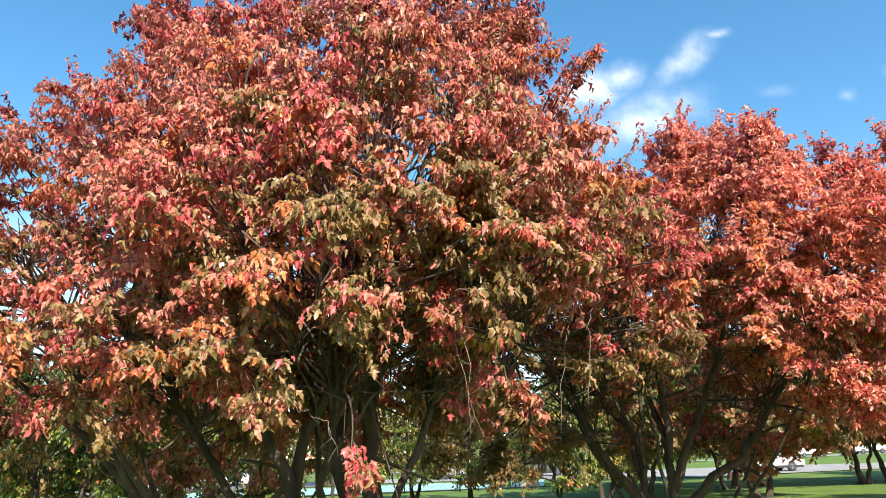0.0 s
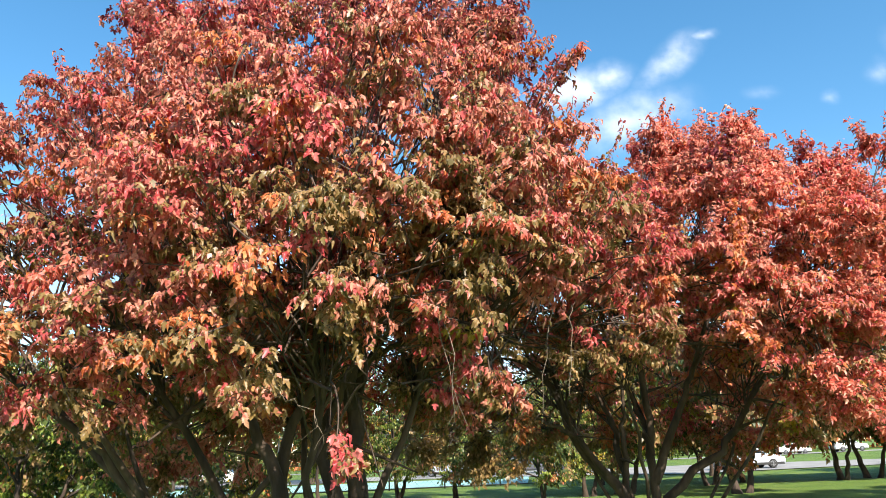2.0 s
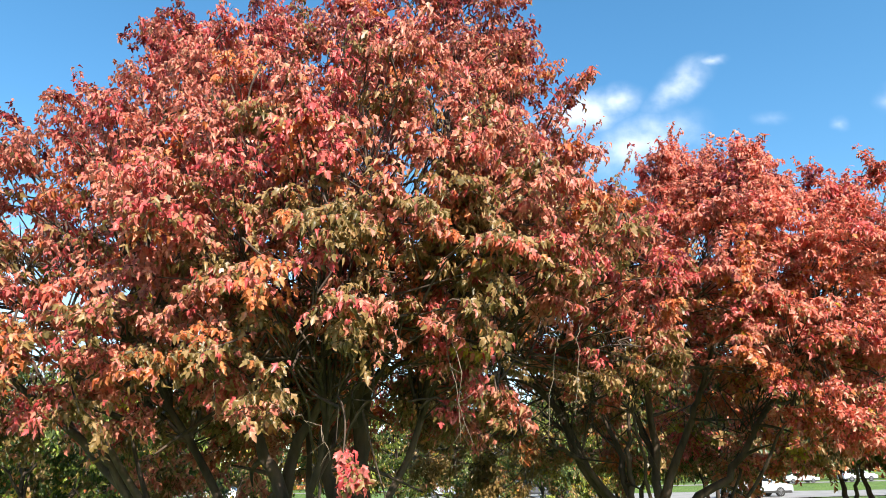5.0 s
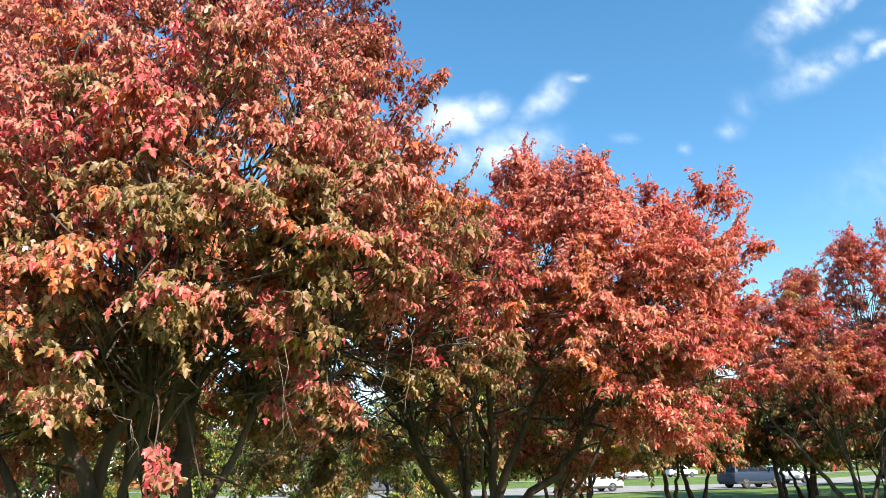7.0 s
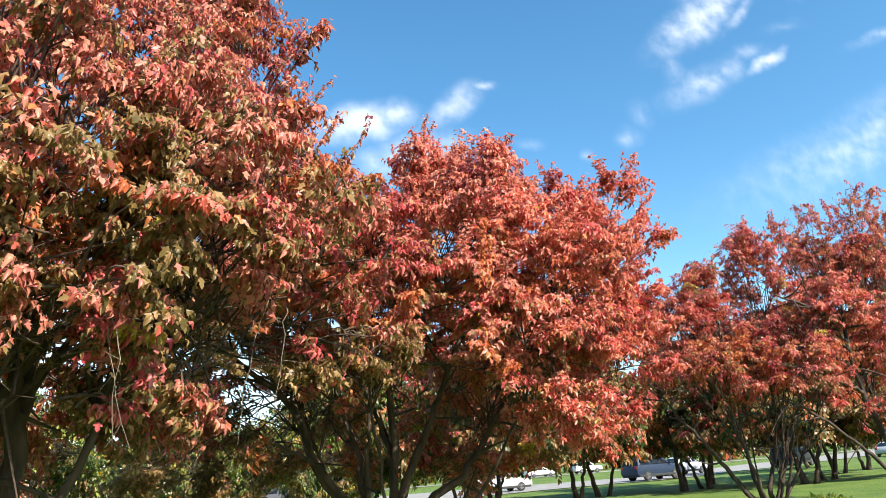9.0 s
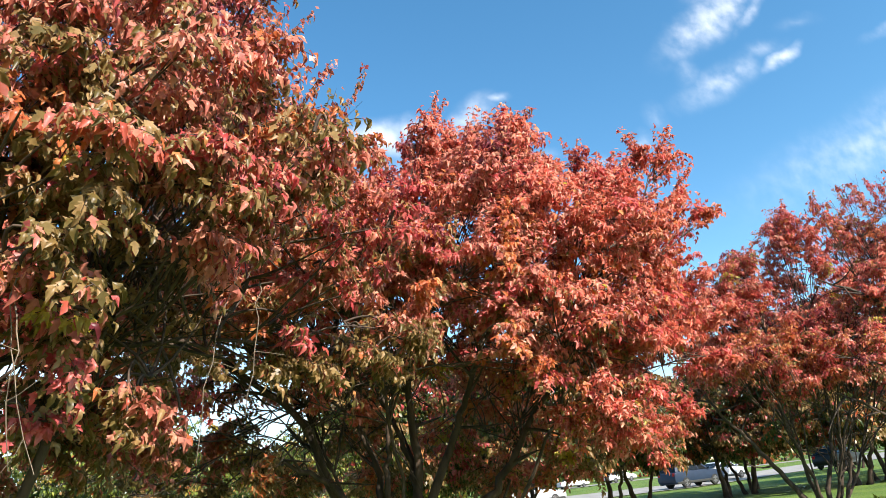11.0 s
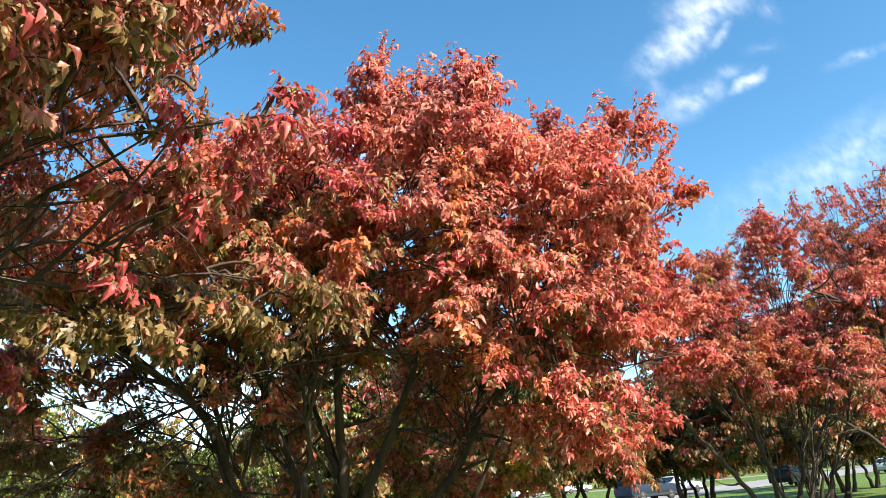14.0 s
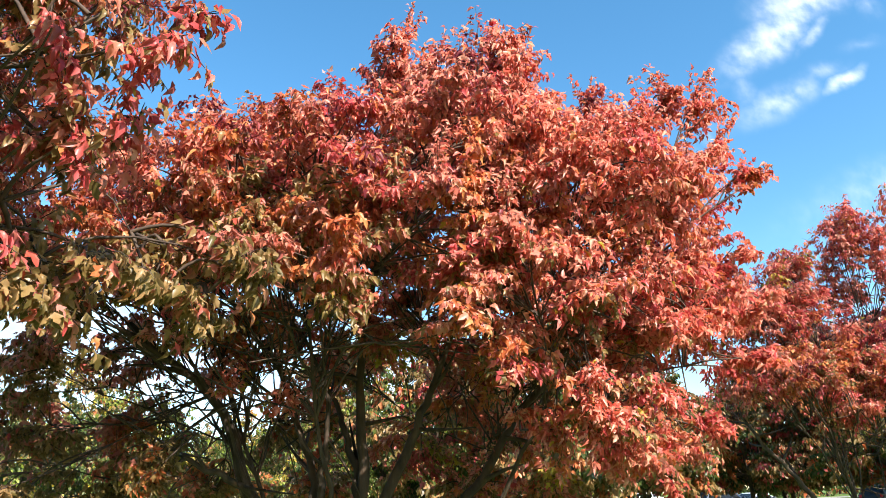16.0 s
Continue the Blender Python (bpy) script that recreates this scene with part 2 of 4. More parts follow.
def leaves_mesh(name, pos, axis, normal, size, slots, shape="plain"):
    """Many leaves as one mesh, each a little narrower, flatter or more curled than the next."""
    lv, lf = LEAF_SHAPES[shape]
    n = len(pos)
    rng = np.random.default_rng(n)
    y = unit(axis)
    x = unit(np.cross(y, normal))
    z = np.cross(x, y)
    wide = rng.uniform(0.72, 1.12, n)[:, None, None]
    curl = rng.uniform(-0.6, 3.2, n)[:, None, None]
    v = pos[:, None, :] + size[:, None, None] * (wide * lv[None, :, 0:1] * x[:, None] + lv[None, :, 1:2] * y[:, None] + curl * lv[None, :, 2:3] * z[:, None])
    f = lf[None] + (np.arange(n) * len(lv))[:, None, None]
    return raw_mesh(name, v.reshape(-1, 3), f.reshape(-1, 3), 3, np.repeat(slots, len(lf)))


def smooth_noise(p, scale, shift):
    """A cheap smooth field over space, about -1 to 1."""
    q = p / scale + shift
    return (np.sin(q[:, 0] * 2.1 + 1.3 * np.sin(q[:, 1] * 1.7)) + np.sin(q[:, 1] * 2.3 + 1.1 * np.sin(q[:, 2] * 1.9 + 2))
            + np.sin(q[:, 2] * 2.6 + 1.2 * np.sin(q[:, 0] * 1.5 + 1))) / 3


def tree(name, label, base, lobes, stems, seed, mats, choose, subs=36, twigs=6, leaf=0.066,
         stem_radius=0.085, twig_length=0.40, droop=0.5, spread=0.5, group="maples on the lawn", limbs=(), bare=0.0, first=3, hang=0.9, gaps=0.0, foot=(0, 0), accent=None, boughs=(), fine_twigs=True, shape="plain", leaders=0.0, pitch=0.034):
    """A many-stemmed tree. lobes: masses of the crown (x, y, z, radius), from the base; stems: how many rise from the ground;
    choose(points, outness, rng): which of mats each leaf takes; limbs: long bare limbs, by their ends and thickness;
    leaders: the share of upright shoots on the crown's top; pitch: metres between two pairs of leaves."""
    rng = np.random.default_rng(seed)
    root = tagged(new(name), label, "tree", group)
    root.location = base
    lobes = np.array(lobes, float)
    cen, rad = lobes[:, :3], lobes[:, 3]
    fine = Tubes()
    order = np.argsort(np.arctan2(cen[:, 1], cen[:, 0]))
    all_p, all_a, all_n, all_o, all_s, all_b = [], [], [], [], [], []
    core = (cen * (rad ** 2)[:, None]).sum(0) / (rad ** 2).sum() - np.array((0, 0, 0.6))
    sprays = 0
    spray_at = []
    for x, y, z, r0 in limbs:
        wood = Tubes()
        end = np.array((x, y, z))
        start = np.array((foot[0] + (x - foot[0]) * 0.05, foot[1] + (y - foot[1]) * 0.05, -0.08))
        line = bezier(start, start + (end - start) * np.array((0.5, 0.5, 0.32)), end, 14)
        line[1:-1] += rng.normal(0, 0.03, (12, 3))
        for k in (6, 8, 9, 11, 12):
            way = unit(line[k + 1] - line[k] + rng.normal(0, 0.12, 3) + np.array((0, 0, 0.06)))
            ln = rng.uniform(0.8, 1.5)
            fork = bezier(line[k], line[k] + way * ln * 0.5, line[k] + way * ln + np.array((0, 0, 0.35)) + rng.normal(0, 0.15, 3), 8)
            wood.add(fork, np.linspace(0.5, 0.12, 8) * r0, 7)
        wood.add(line, np.linspace(1, 0.45, 14) * r0 + np.exp(-np.arange(14) / 1.2) * r0 * 0.4, 10)
        finish("stem", wood.mesh("stem"), [BARK], root, "", True)
    for r0, pts in boughs:
        wood = Tubes()
        pts = np.array(pts, float)
        u = np.linspace(0, len(pts) - 1, 18)
        line = np.stack([np.interp(u, range(len(pts)), pts[:, k]) for k in range(3)], -1)
        line[1:-1] = (line[:-2] + 2 * line[1:-1] + line[2:]) / 4 + rng.normal(0, 0.02, (16, 3))
        wood.add(line, np.linspace(1, 0.35, 18) * r0 + np.exp(-np.arange(18) / 1.2) * r0 * 0.35, 9)
        for k in (7, 10, 12, 14, 15, 16):
            way = unit(line[k + 1] - line[k] + rng.normal(0, 0.5, 3) * np.array((1, 1, 0.6)))
            ln = rng.uniform(0.5, 1.1)
            wood.add(bezier(line[k], line[k] + way * ln * 0.5, line[k] + way * ln + rng.normal(0, 0.15, 3), 6), np.linspace(0.4, 0.1, 6) * r0, 6)
        finish("stem", wood.mesh("stem"), [BARK], root, "", True)
    for g in np.array_split(order, stems):
        wood = Tubes()
        w = rad[g] / rad[g].sum()
        goal = (cen[g] * w[:, None]).sum(0)
        lean = goal[:2] - np.array(foot)
        ang = math.atan2(lean[1], lean[0]) + rng.normal(0, 0.5)
        start = np.array([foot[0] + math.cos(ang) * stem_radius * 1.6 + lean[0] * 0.03, foot[1] + math.sin(ang) * stem_radius * 1.6 + lean[1] * 0.03, -0.08])
        ctrl = start + (goal - start) * np.array([spread, spread, 0.38]) + rng.normal(0, 0.12, 3)
        line = bezier(start, ctrl, goal, 14)
        line[1:-1] += rng.normal(0, 0.028, (12, 3))
        r0 = stem_radius * rng.uniform(0.75, 1.2)
        wood.add(line, np.linspace(1, 0.3, 14) * r0 + np.exp(-np.arange(14) / 1.2) * r0 * 0.5, 10)
        for i in g:
            far = cen[i] + unit(cen[i] - goal * 0.6) * rad[i] * 0.4 + np.array([0, 0, rad[i] * 0.2])
            k = min(12, int(rng.integers(first, max(9, first + 4))) + (2 if cen[i][2] < 2.9 else 0))
            start = line[k]
            mid = start * 0.45 + far * 0.55 + np.array([0, 0, -0.1]) + rng.normal(0, 0.15, 3)
            limb = bezier(start, mid, far, 12)
            limb[1:-1] += rng.normal(0, 0.022, (10, 3))
            wood.add(limb, np.linspace(0.45, 0.07, 12) * r0 * min(1.0, max(0.3, rad[i] / 0.65)), 7)
            for _ in range(3):
                a = limb[int(rng.integers(2, 8))]
                bend = unit(rng.normal(0, 1, 3) + np.array([0, 0, 0.8]))
                ln = rng.uniform(0.4, 0.9)
                spur = bezier(a, a + bend * ln * 0.5 + rng.normal(0, 0.06, 3), a + bend * ln + rng.normal(0, 0.12, 3), 6)
                fine.add(spur, np.linspace(0.013, 0.004, 6), 4)
            m = max(2 if rad[i] < 0.16 else 5, int(subs * (rad[i] / 0.9) ** 2))
            d = unit(rng.normal(0, 1, (m, 3)))
            d[:, 2] = np.where(d[:, 2] < -0.2, d[:, 2] * 0.5, d[:, 2])
            reach = rad[i] * rng.uniform(0.4, 1.0, m) ** 0.5 * np.where((rng.random(m) < 0.35) & (rad[i] > 0.45), rng.uniform(1.0, 1.2, m), 1.0)
            for e in range(m):
                end = cen[i] + d[e] * reach[e]
                deep = float((np.linalg.norm(cen - end, axis=1) - rad).min())
                if deep < -0.34 and rng.random() < 0.75:
                    continue
                if gaps and smooth_noise(end[None], 0.42, seed * 1.7)[0] < -0.3 and rng.random() < gaps:
                    continue
                spray_at.append((*end, 1 + deep / 0.8, rad[i]))
                sprays += 1
                q = limb[int(rng.integers(5, 12))]
                sub = bezier(q, (q + end) / 2 + np.array([0, 0, 0.10]) + rng.normal(0, 0.08, 3), end, 7)
                fine.add(sub if fine_twigs else sub[::3], np.linspace(0.011, 0.004, 7 if fine_twigs else 3), 4 if fine_twigs else 3)
                out = unit((end - core) * np.array((1, 1, 0.55)) + rng.normal(0, 0.15, 3))
                head = unit(out + np.array((0, 0, 0.22)) + rng.normal(0, 0.45, 3))
                full = 0.4 + 0.6 * min(1.0, rad[i] / 0.5)
                reach_out = twig_length * rng.uniform(0.7, 1.2) * full
                spine = bezier(sub[4], end, end + head * reach_out * 0.8 + np.array((0, 0, -droop * 0.35 * reach_out)), 6)
                across = unit(np.cross(head, np.array((0, 0, 1.0))))
                if fine_twigs:
                    fine.add(spine, np.linspace(0.005, 0.0016, 6), 3)
                shoots = [(spine, 1.0, 1.0)]
                for k in range(twigs):
                    at = 0.12 + 0.85 * k / twigs
                    s = spine[int(at * 5)] * (1 - at * 5 % 1) + spine[min(5, int(at * 5) + 1)] * (at * 5 % 1)
                    go = unit(head * 0.7 + across * (0.8 if k % 2 else -0.8) + np.array((0, 0, 0.15)) + rng.normal(0, 0.45, 3))
                    ln = twig_length * rng.uniform(0.45, 1.0) * full * (1.1 - 0.45 * at)
                    tip = s + go * ln + np.array((0, 0, -droop * ln * rng.uniform(0.2, 1.2)))
                    shoots.append((bezier(s, s + go * ln * 0.6, tip, 4), 0.45 + 0.55 * at, 1.0))
                if leaders and d[e][2] > 0.35 and deep > -0.16 and rng.random() < leaders:
                    for _ in range(int(rng.integers(1, 4))):
                        up = unit(np.array((0, 0, 1.0)) + out * 0.3 + rng.normal(0, 0.25, 3))
                        ln = rng.uniform(0.22, 0.55)
                        shoots.append((bezier(end, end + up * ln * 0.5 + rng.normal(0, 0.03, 3), end + up * ln + rng.normal(0, 0.05, 3), 5), 1.3, 0.8))
                for tw, outer, big_leaf in shoots:
                    if fine_twigs and tw is not spine:
                        fine.add(tw, np.linspace(0.0036, 0.0013, len(tw)), 3)
                    if rng.random() < bare * (0.4 + 0.6 * tw[0][2] / 6):
                        continue
                    # opposite pairs of leaves, hanging from nodes along the shoot
                    span = float(np.linalg.norm(tw[-1] - tw[0]))
                    pairs = max(2, int(span / pitch * rng.uniform(0.75, 1.2)))
                    u = np.repeat(np.linspace(0.15, 1.0, pairs), 2) + rng.normal(0, 0.02, pairs * 2)
                    idx = np.clip(u, 0, 1) * (len(tw) - 1)
                    i0 = np.minimum(idx.astype(int), len(tw) - 2)
                    run = tw[i0 + 1] - tw[i0]
                    side = unit(np.cross(run, np.array([0, 0, 1.0])) + rng.normal(0, 0.02, run.shape)) * np.tile([1.0, -1.0], pairs)[:, None]
                    nl = pairs * 2
                    p = tw[i0] + run * (idx - i0)[:, None] + side * rng.uniform(0.008, 0.035, (nl, 1)) + rng.normal(0, 0.010, (nl, 3))
                    a = unit(np.array([0, 0, -hang]) + side * 0.50 + unit(run) * 0.45 + rng.normal(0, 0.26, (nl, 3)))
                    nn = unit(out * 0.9 + np.array([0, 0, 0.6]) + rng.normal(0, 0.52, (nl, 3)))
                    all_p.append(p)
                    all_a.append(a)
                    all_n.append(nn)
                    all_o.append(np.full(nl, deep / 0.8 + 0.55 + 0.45 * outer))
                    all_s.append(np.full(nl, sprays - 1))
                    all_b.append(np.full(nl, big_leaf))
        finish("stem", wood.mesh("stem"), [BARK], root, "", True)
    p, a, nn, o, s, b = (np.concatenate(x) for x in (all_p, all_a, all_n, all_o, all_s, all_b))
    spray_at = np.array(spray_at)
    kind = choose(spray_at[:, :3], spray_at[:, 3], rng)
    if accent is not None:
        kind[spray_at[:, 4] < 0.135] = accent
    kind = kind[s]
    slots = np.where(rng.random(len(p)) < 0.6, kind, choose(p, o, rng))
    size = leaf * b * rng.uniform(0.6, 1.3, len(p))
    tagged(finish("branchwork", fine.mesh("branchwork"), [TWIG], root), kind="stuff")
    finish("crown", leaves_mesh("crown", p, a, nn, size, slots, shape), [LEAF[k] for k in mats], root, "", True)
    return root


# ---- ground ----
def height(x, y):
    """The lawn is level under the maples and climbs a little towards the street."""
    return -0.1 + 0.006 * np.maximum(0.0, y - 34.0) + 0.03 * np.sin(x * 0.31) * np.cos(y * 0.27)


def ground_mesh():
    xs = np.concatenate([-np.geomspace(1500, 42, 14), np.linspace(-40, 60, 101), np.geomspace(62, 1500, 14)])
    ys = np.concatenate([-np.geomspace(1500, 12, 14), np.linspace(-10, 80, 91), np.geomspace(82, 2500, 16)])
    X, Y = np.meshgrid(xs, ys)
    v = np.stack([X, Y, height(X, Y)], -1).reshape(-1, 3)
    nx, ny = len(xs), len(ys)
    i = (np.arange(ny - 1)[:, None] * nx + np.arange(nx - 1)[None]).ravel()
    f = np.stack([i, i + 1, i + nx + 1, i + nx], -1)
    return raw_mesh("ground", v, f, 4)


ground = tagged(finish("ground", ground_mesh(), [GRASS], smooth=True), "mown green lawn under the trees", "lawn", kind="structure")


def strip(name, near, far, material, lift):
    """A sheet laid on the ground between two lines of as many points."""
    v, f = [], []
    n = len(near)
    for k in range(n - 1):
        for s in range(12):
            q = s / 12
            for line in (near, far):
                x = line[k][0] * (1 - q) + line[k + 1][0] * q
                y = line[k][1] * (1 - q) + line[k + 1][1] * q
                v.append((x, y))
    v.append(near[-1])
    v.append(far[-1])
    pts, rows = [], len(v) // 2
    across = 8
    for r in range(rows):
        for c in range(across + 1):
            q = c / across
            x = v[2 * r][0] * (1 - q) + v[2 * r + 1][0] * q
            y = v[2 * r][1] * (1 - q) + v[2 * r + 1][1] * q
            pts.append((x, y, float(height(x, y)) + lift))
    for r in range(rows - 1):
        for c in range(across):
            a = r * (across + 1) + c
            f.append((a, a + across + 1, a + across + 2, a + 1))
    return finish(name, raw_mesh(name, np.array(pts), np.array(f), 4), [material])


tagged(strip("road", [(-90, 60), (0, 57), (13, 47), (30, 47.5), (55, 60), (130, 100)], [(-90, 72), (0, 70), (22, 66), (34, 60), (60, 76), (130, 118)], ROAD, 0.05),
       "pale worn asphalt drive beside the lawn", "road", kind="structure")
tagged(strip("street", [(-90, 104), (40, 100), (160, 118)], [(-90, 112), (40, 109), (160, 128)], ROAD, 0.05),
       "far grey street behind the lawn", "road", kind="structure")


# ---- trees ----
def mix_of(weights, inside=(), lean=(), low=()):
    """Leaf colours by chance, in patches. inside: (colour, how much more deep in the crown); lean: (colour, how much more
    towards +x); low: (colour, how much more towards the ground)."""
    w0 = np.array(weights, float)

    def choose(p, o, rng):
        w = np.tile(w0, (len(p), 1))
        for k in range(len(w0)):
            w[:, k] *= np.exp(1.7 * smooth_noise(p, 0.32, k * 7.3) + 0.8 * smooth_noise(p, 1.1, k * 3.1 + 5))
        for k, s in inside:
            w[:, k] *= np.exp(s * (0.8 - o) * 3)
        for k, s in lean:
            w[:, k] *= np.exp(s * p[:, 0])
        for k, s in low:
            w[:, k] *= np.exp(s * (3.2 - p[:, 2]))
        w /= w.sum(1, keepdims=True)
        return (w.cumsum(1) < rng.random(len(p))[:, None]).sum(1).clip(0, len(w0) - 1)
    return choose


MIX = ["salmon", "red", "orange", "olive", "yellow", "coral", "maroon"]
BIG_UP = [
    (1.66, -1.66, 3.30, 0.80), (-0.54, 0.10, 2.64, 0.80), (1.66, -0.12, 6.38, 0.80), (1.66, -0.12, 2.86, 0.72), (-1.64, 0.54, 6.60, 0.80),
    (2.32, -0.12, 4.40, 0.75), (0.12, 0.32, 7.04, 0.75), (-2.80, 0.76, 5.45, 0.55), (0.34, -1.22, 3.96, 0.80), (-1.20, -0.34, 5.06, 0.80),
    (1.88, -1.00, 4.84, 0.75), (-1.86, 1.20, 2.42, 0.80), (-2.74, 1.20, 3.96, 0.80), (0.34, -1.00, 3.08, 0.75), (1.22, 1.20, 3.30, 0.80),
    (0.56, -0.56, 5.28, 0.80), (1.88, 1.20, 5.50, 0.80), (-1.64, 0.32, 3.96, 0.80), (1.30, -1.10, 2.60, 0.42), (2.10, -1.44, 3.74, 0.75),
    (1.00, 0.32, 6.82, 0.80), (-0.10, 2.08, 3.96, 0.80), (-2.08, 0.10, 5.28, 0.75),
]
BIG_INNER = [
    (-0.98, 0.54, 6.82, 0.80), (-0.54, -0.78, 4.62, 0.77), (-0.98, 1.64, 2.64, 0.77), (-0.98, 1.64, 5.28, 0.80), (1.20, -0.30, 2.20, 0.40),
    (-2.96, 1.20, 4.62, 0.80), (-2.52, 1.42, 2.86, 0.75), (-0.10, -0.12, 6.16, 0.75), (1.88, -0.56, 5.72, 0.72), (1.44, 1.64, 4.40, 0.77),
    (0.12, 1.42, 5.94, 0.80), (-1.20, 0.54, 2.42, 0.75), (1.66, 0.76, 6.38, 0.80), (-0.32, -0.34, 2.64, 0.75), (-1.64, 1.86, 4.18, 0.72),
    (1.44, 0.54, 2.20, 0.33), (-0.98, -0.12, 3.52, 0.75), (2.10, 0.32, 4.62, 0.80), (-2.08, 1.42, 5.50, 0.75), (1.66, 0.10, 6.82, 0.72),
    (1.22, 1.86, 3.52, 0.72), (-1.42, 0.10, 5.94, 0.80), (2.70, -0.78, 3.74, 0.26),
]
BIG_LOW = [
    (-0.68, -2.20, 3.32, 0.60), (0.35, -2.30, 3.55, 0.60), (1.12, -2.20, 3.50, 0.65), (1.79, -2.20, 3.14, 0.60), (2.29, -1.80, 3.68, 0.55),
    (-1.49, -2.40, 2.54, 0.50), (-0.81, -2.50, 2.49, 0.45), (-0.28, -2.50, 2.42, 0.45), (-1.04, -2.30, 2.09, 0.40), (0.29, -2.50, 1.97, 0.33),
    (0.79, -2.30, 2.73, 0.50), (1.27, -2.20, 2.56, 0.45), (1.67, -2.00, 2.37, 0.40), (1.47, -1.80, 1.92, 0.15), (1.95, -1.60, 2.02, 0.30),
    (2.75, -1.80, 3.30, 0.32), (2.33, -1.70, 2.88, 0.36), (-0.15, -2.00, 2.67, 0.50), (-2.15, -1.60, 3.40, 0.30),
    (-2.50, -2.00, 2.79, 0.70), (0.82, -2.50, 1.52, 0.09),
]
BIG_SIDE = [(-3.3, -0.4, 5.2, 0.35), (-2.6, -0.4, 5.5, 0.32), (-3.9, -0.8, 4.6, 0.7), (-3.7, -1.0, 3.5, 0.7), (-1.9, -0.6, 5.6, 0.3), (-1.6, -0.3, 6.2, 0.32), (0.0, -1.6, 2.95, 0.42), (0.7, -1.5, 3.05, 0.4), (-4.4, 0.3, 4.5, 0.5),
            (-2.84, -0.90, 4.85, 0.28), (-3.50, -0.70, 5.1, 0.2), (-2.39, -0.80, 5.05, 0.22), (3.0, -1.7, 3.4, 0.22), (2.95, -0.9, 4.1, 0.2), (2.75, -1.5, 5.0, 0.18),
            (-2.9, -1.6, 2.1, 0.5), (-2.2, -1.2, 1.9, 0.4), (-1.5, -0.6, 2.0, 0.4), (-0.7, -0.2, 1.95, 0.35), (-3.4, -1.2, 2.9, 0.6), (-3.2, -1.4, 3.9, 0.6), (-2.4, -1.4, 4.2, 0.5), (-1.4, -1.5, 3.9, 0.5)]
# the front of the crown, then the bough that reaches out over the lawn
BIG_FRONT = [
    (0.7, -2.8, 3.2, 0.35), (1.3, -2.8, 3.3, 0.32), (0.2, -2.8, 2.9, 0.35), (-0.4, -2.8, 3.2, 0.35), (1.8, -2.6, 3.0, 0.3), (2.2, -2.4, 3.5, 0.28), (0.9, -2.7, 2.6, 0.28), (-0.2, -2.7, 3.7, 0.35),
    (0.7, -2.7, 3.85, 0.35), (1.6, -2.5, 2.5, 0.22), (2.3, -2.2, 2.9, 0.22), (2.6, -1.9, 3.05, 0.22), (2.5, -1.8, 3.9, 0.28),
]
# shaded leaves about and behind the trunk
BIG_HEART = [
    (0.2, 0.8, 2.3, 0.5), (0.9, 0.9, 2.5, 0.5), (-0.5, 0.9, 2.2, 0.45), (1.6, 0.8, 2.2, 0.4), (0.4, -1.0, 2.65, 0.35), (-0.3, -1.2, 2.35, 0.3), (0.0, 1.4, 1.7, 0.4), (-1.2, 1.2, 1.8, 0.45), (1.1, 0.2, 2.05, 0.3),
    (-0.9, -1.5, 2.9, 0.4), (-0.2, -1.9, 2.2, 0.25), (1.2, -1.4, 2.9, 0.3), (-2.2, 1.6, 1.6, 0.45),
]
BIG_REACH = [
    (-4.6, -2.0, 3.4, 0.5), (2.4, -0.8, 6.0, 0.3),
    (1.1, -2.5, 4.4, 0.45), (0.1, -2.4, 4.4, 0.45), (1.5, -2.2, 3.8, 0.4), (2.0, -2.2, 4.3, 0.32), (-0.8, -2.3, 4.2, 0.45), (-0.4, -2.0, 5.0, 0.5), (0.8, -2.0, 5.0, 0.5), (-1.5, -1.9, 4.5, 0.35), (-4.3, -1.2, 3.9, 0.7), (-4.4, -1.4, 3.0, 0.7), (-4.6, -0.6, 4.5, 0.6),
    (3.3, -0.4, 2.5, 0.26), (3.0, -0.7, 2.4, 0.26), (3.2, -1.1, 2.85, 0.1), (3.45, -1.3, 3.12, 0.1), (3.5, -0.45, 2.45, 0.18), (2.9, -1.0, 2.95, 0.2), (2.7, -0.8, 2.35, 0.22), (3.05, -2.45, 3.32, 0.1), (2.8, -2.3, 3.2, 0.15), (3.4, -0.8, 4.05, 0.14), (3.1, -0.9, 4.0, 0.14), (3.05, -1.2, 3.25, 0.14),
]
BIG_UP = [(x, y, z, r - (0.18 if x > 2.2 else 0.09) if x > 1.5 and z < 5.6 else r) for x, y, z, r in BIG_UP]
BIG_LOW = [(x, y, z, r * 0.62 if x > 0.7 and z < 3.0 and r > 0.1 else r) for x, y, z, r in BIG_LOW]
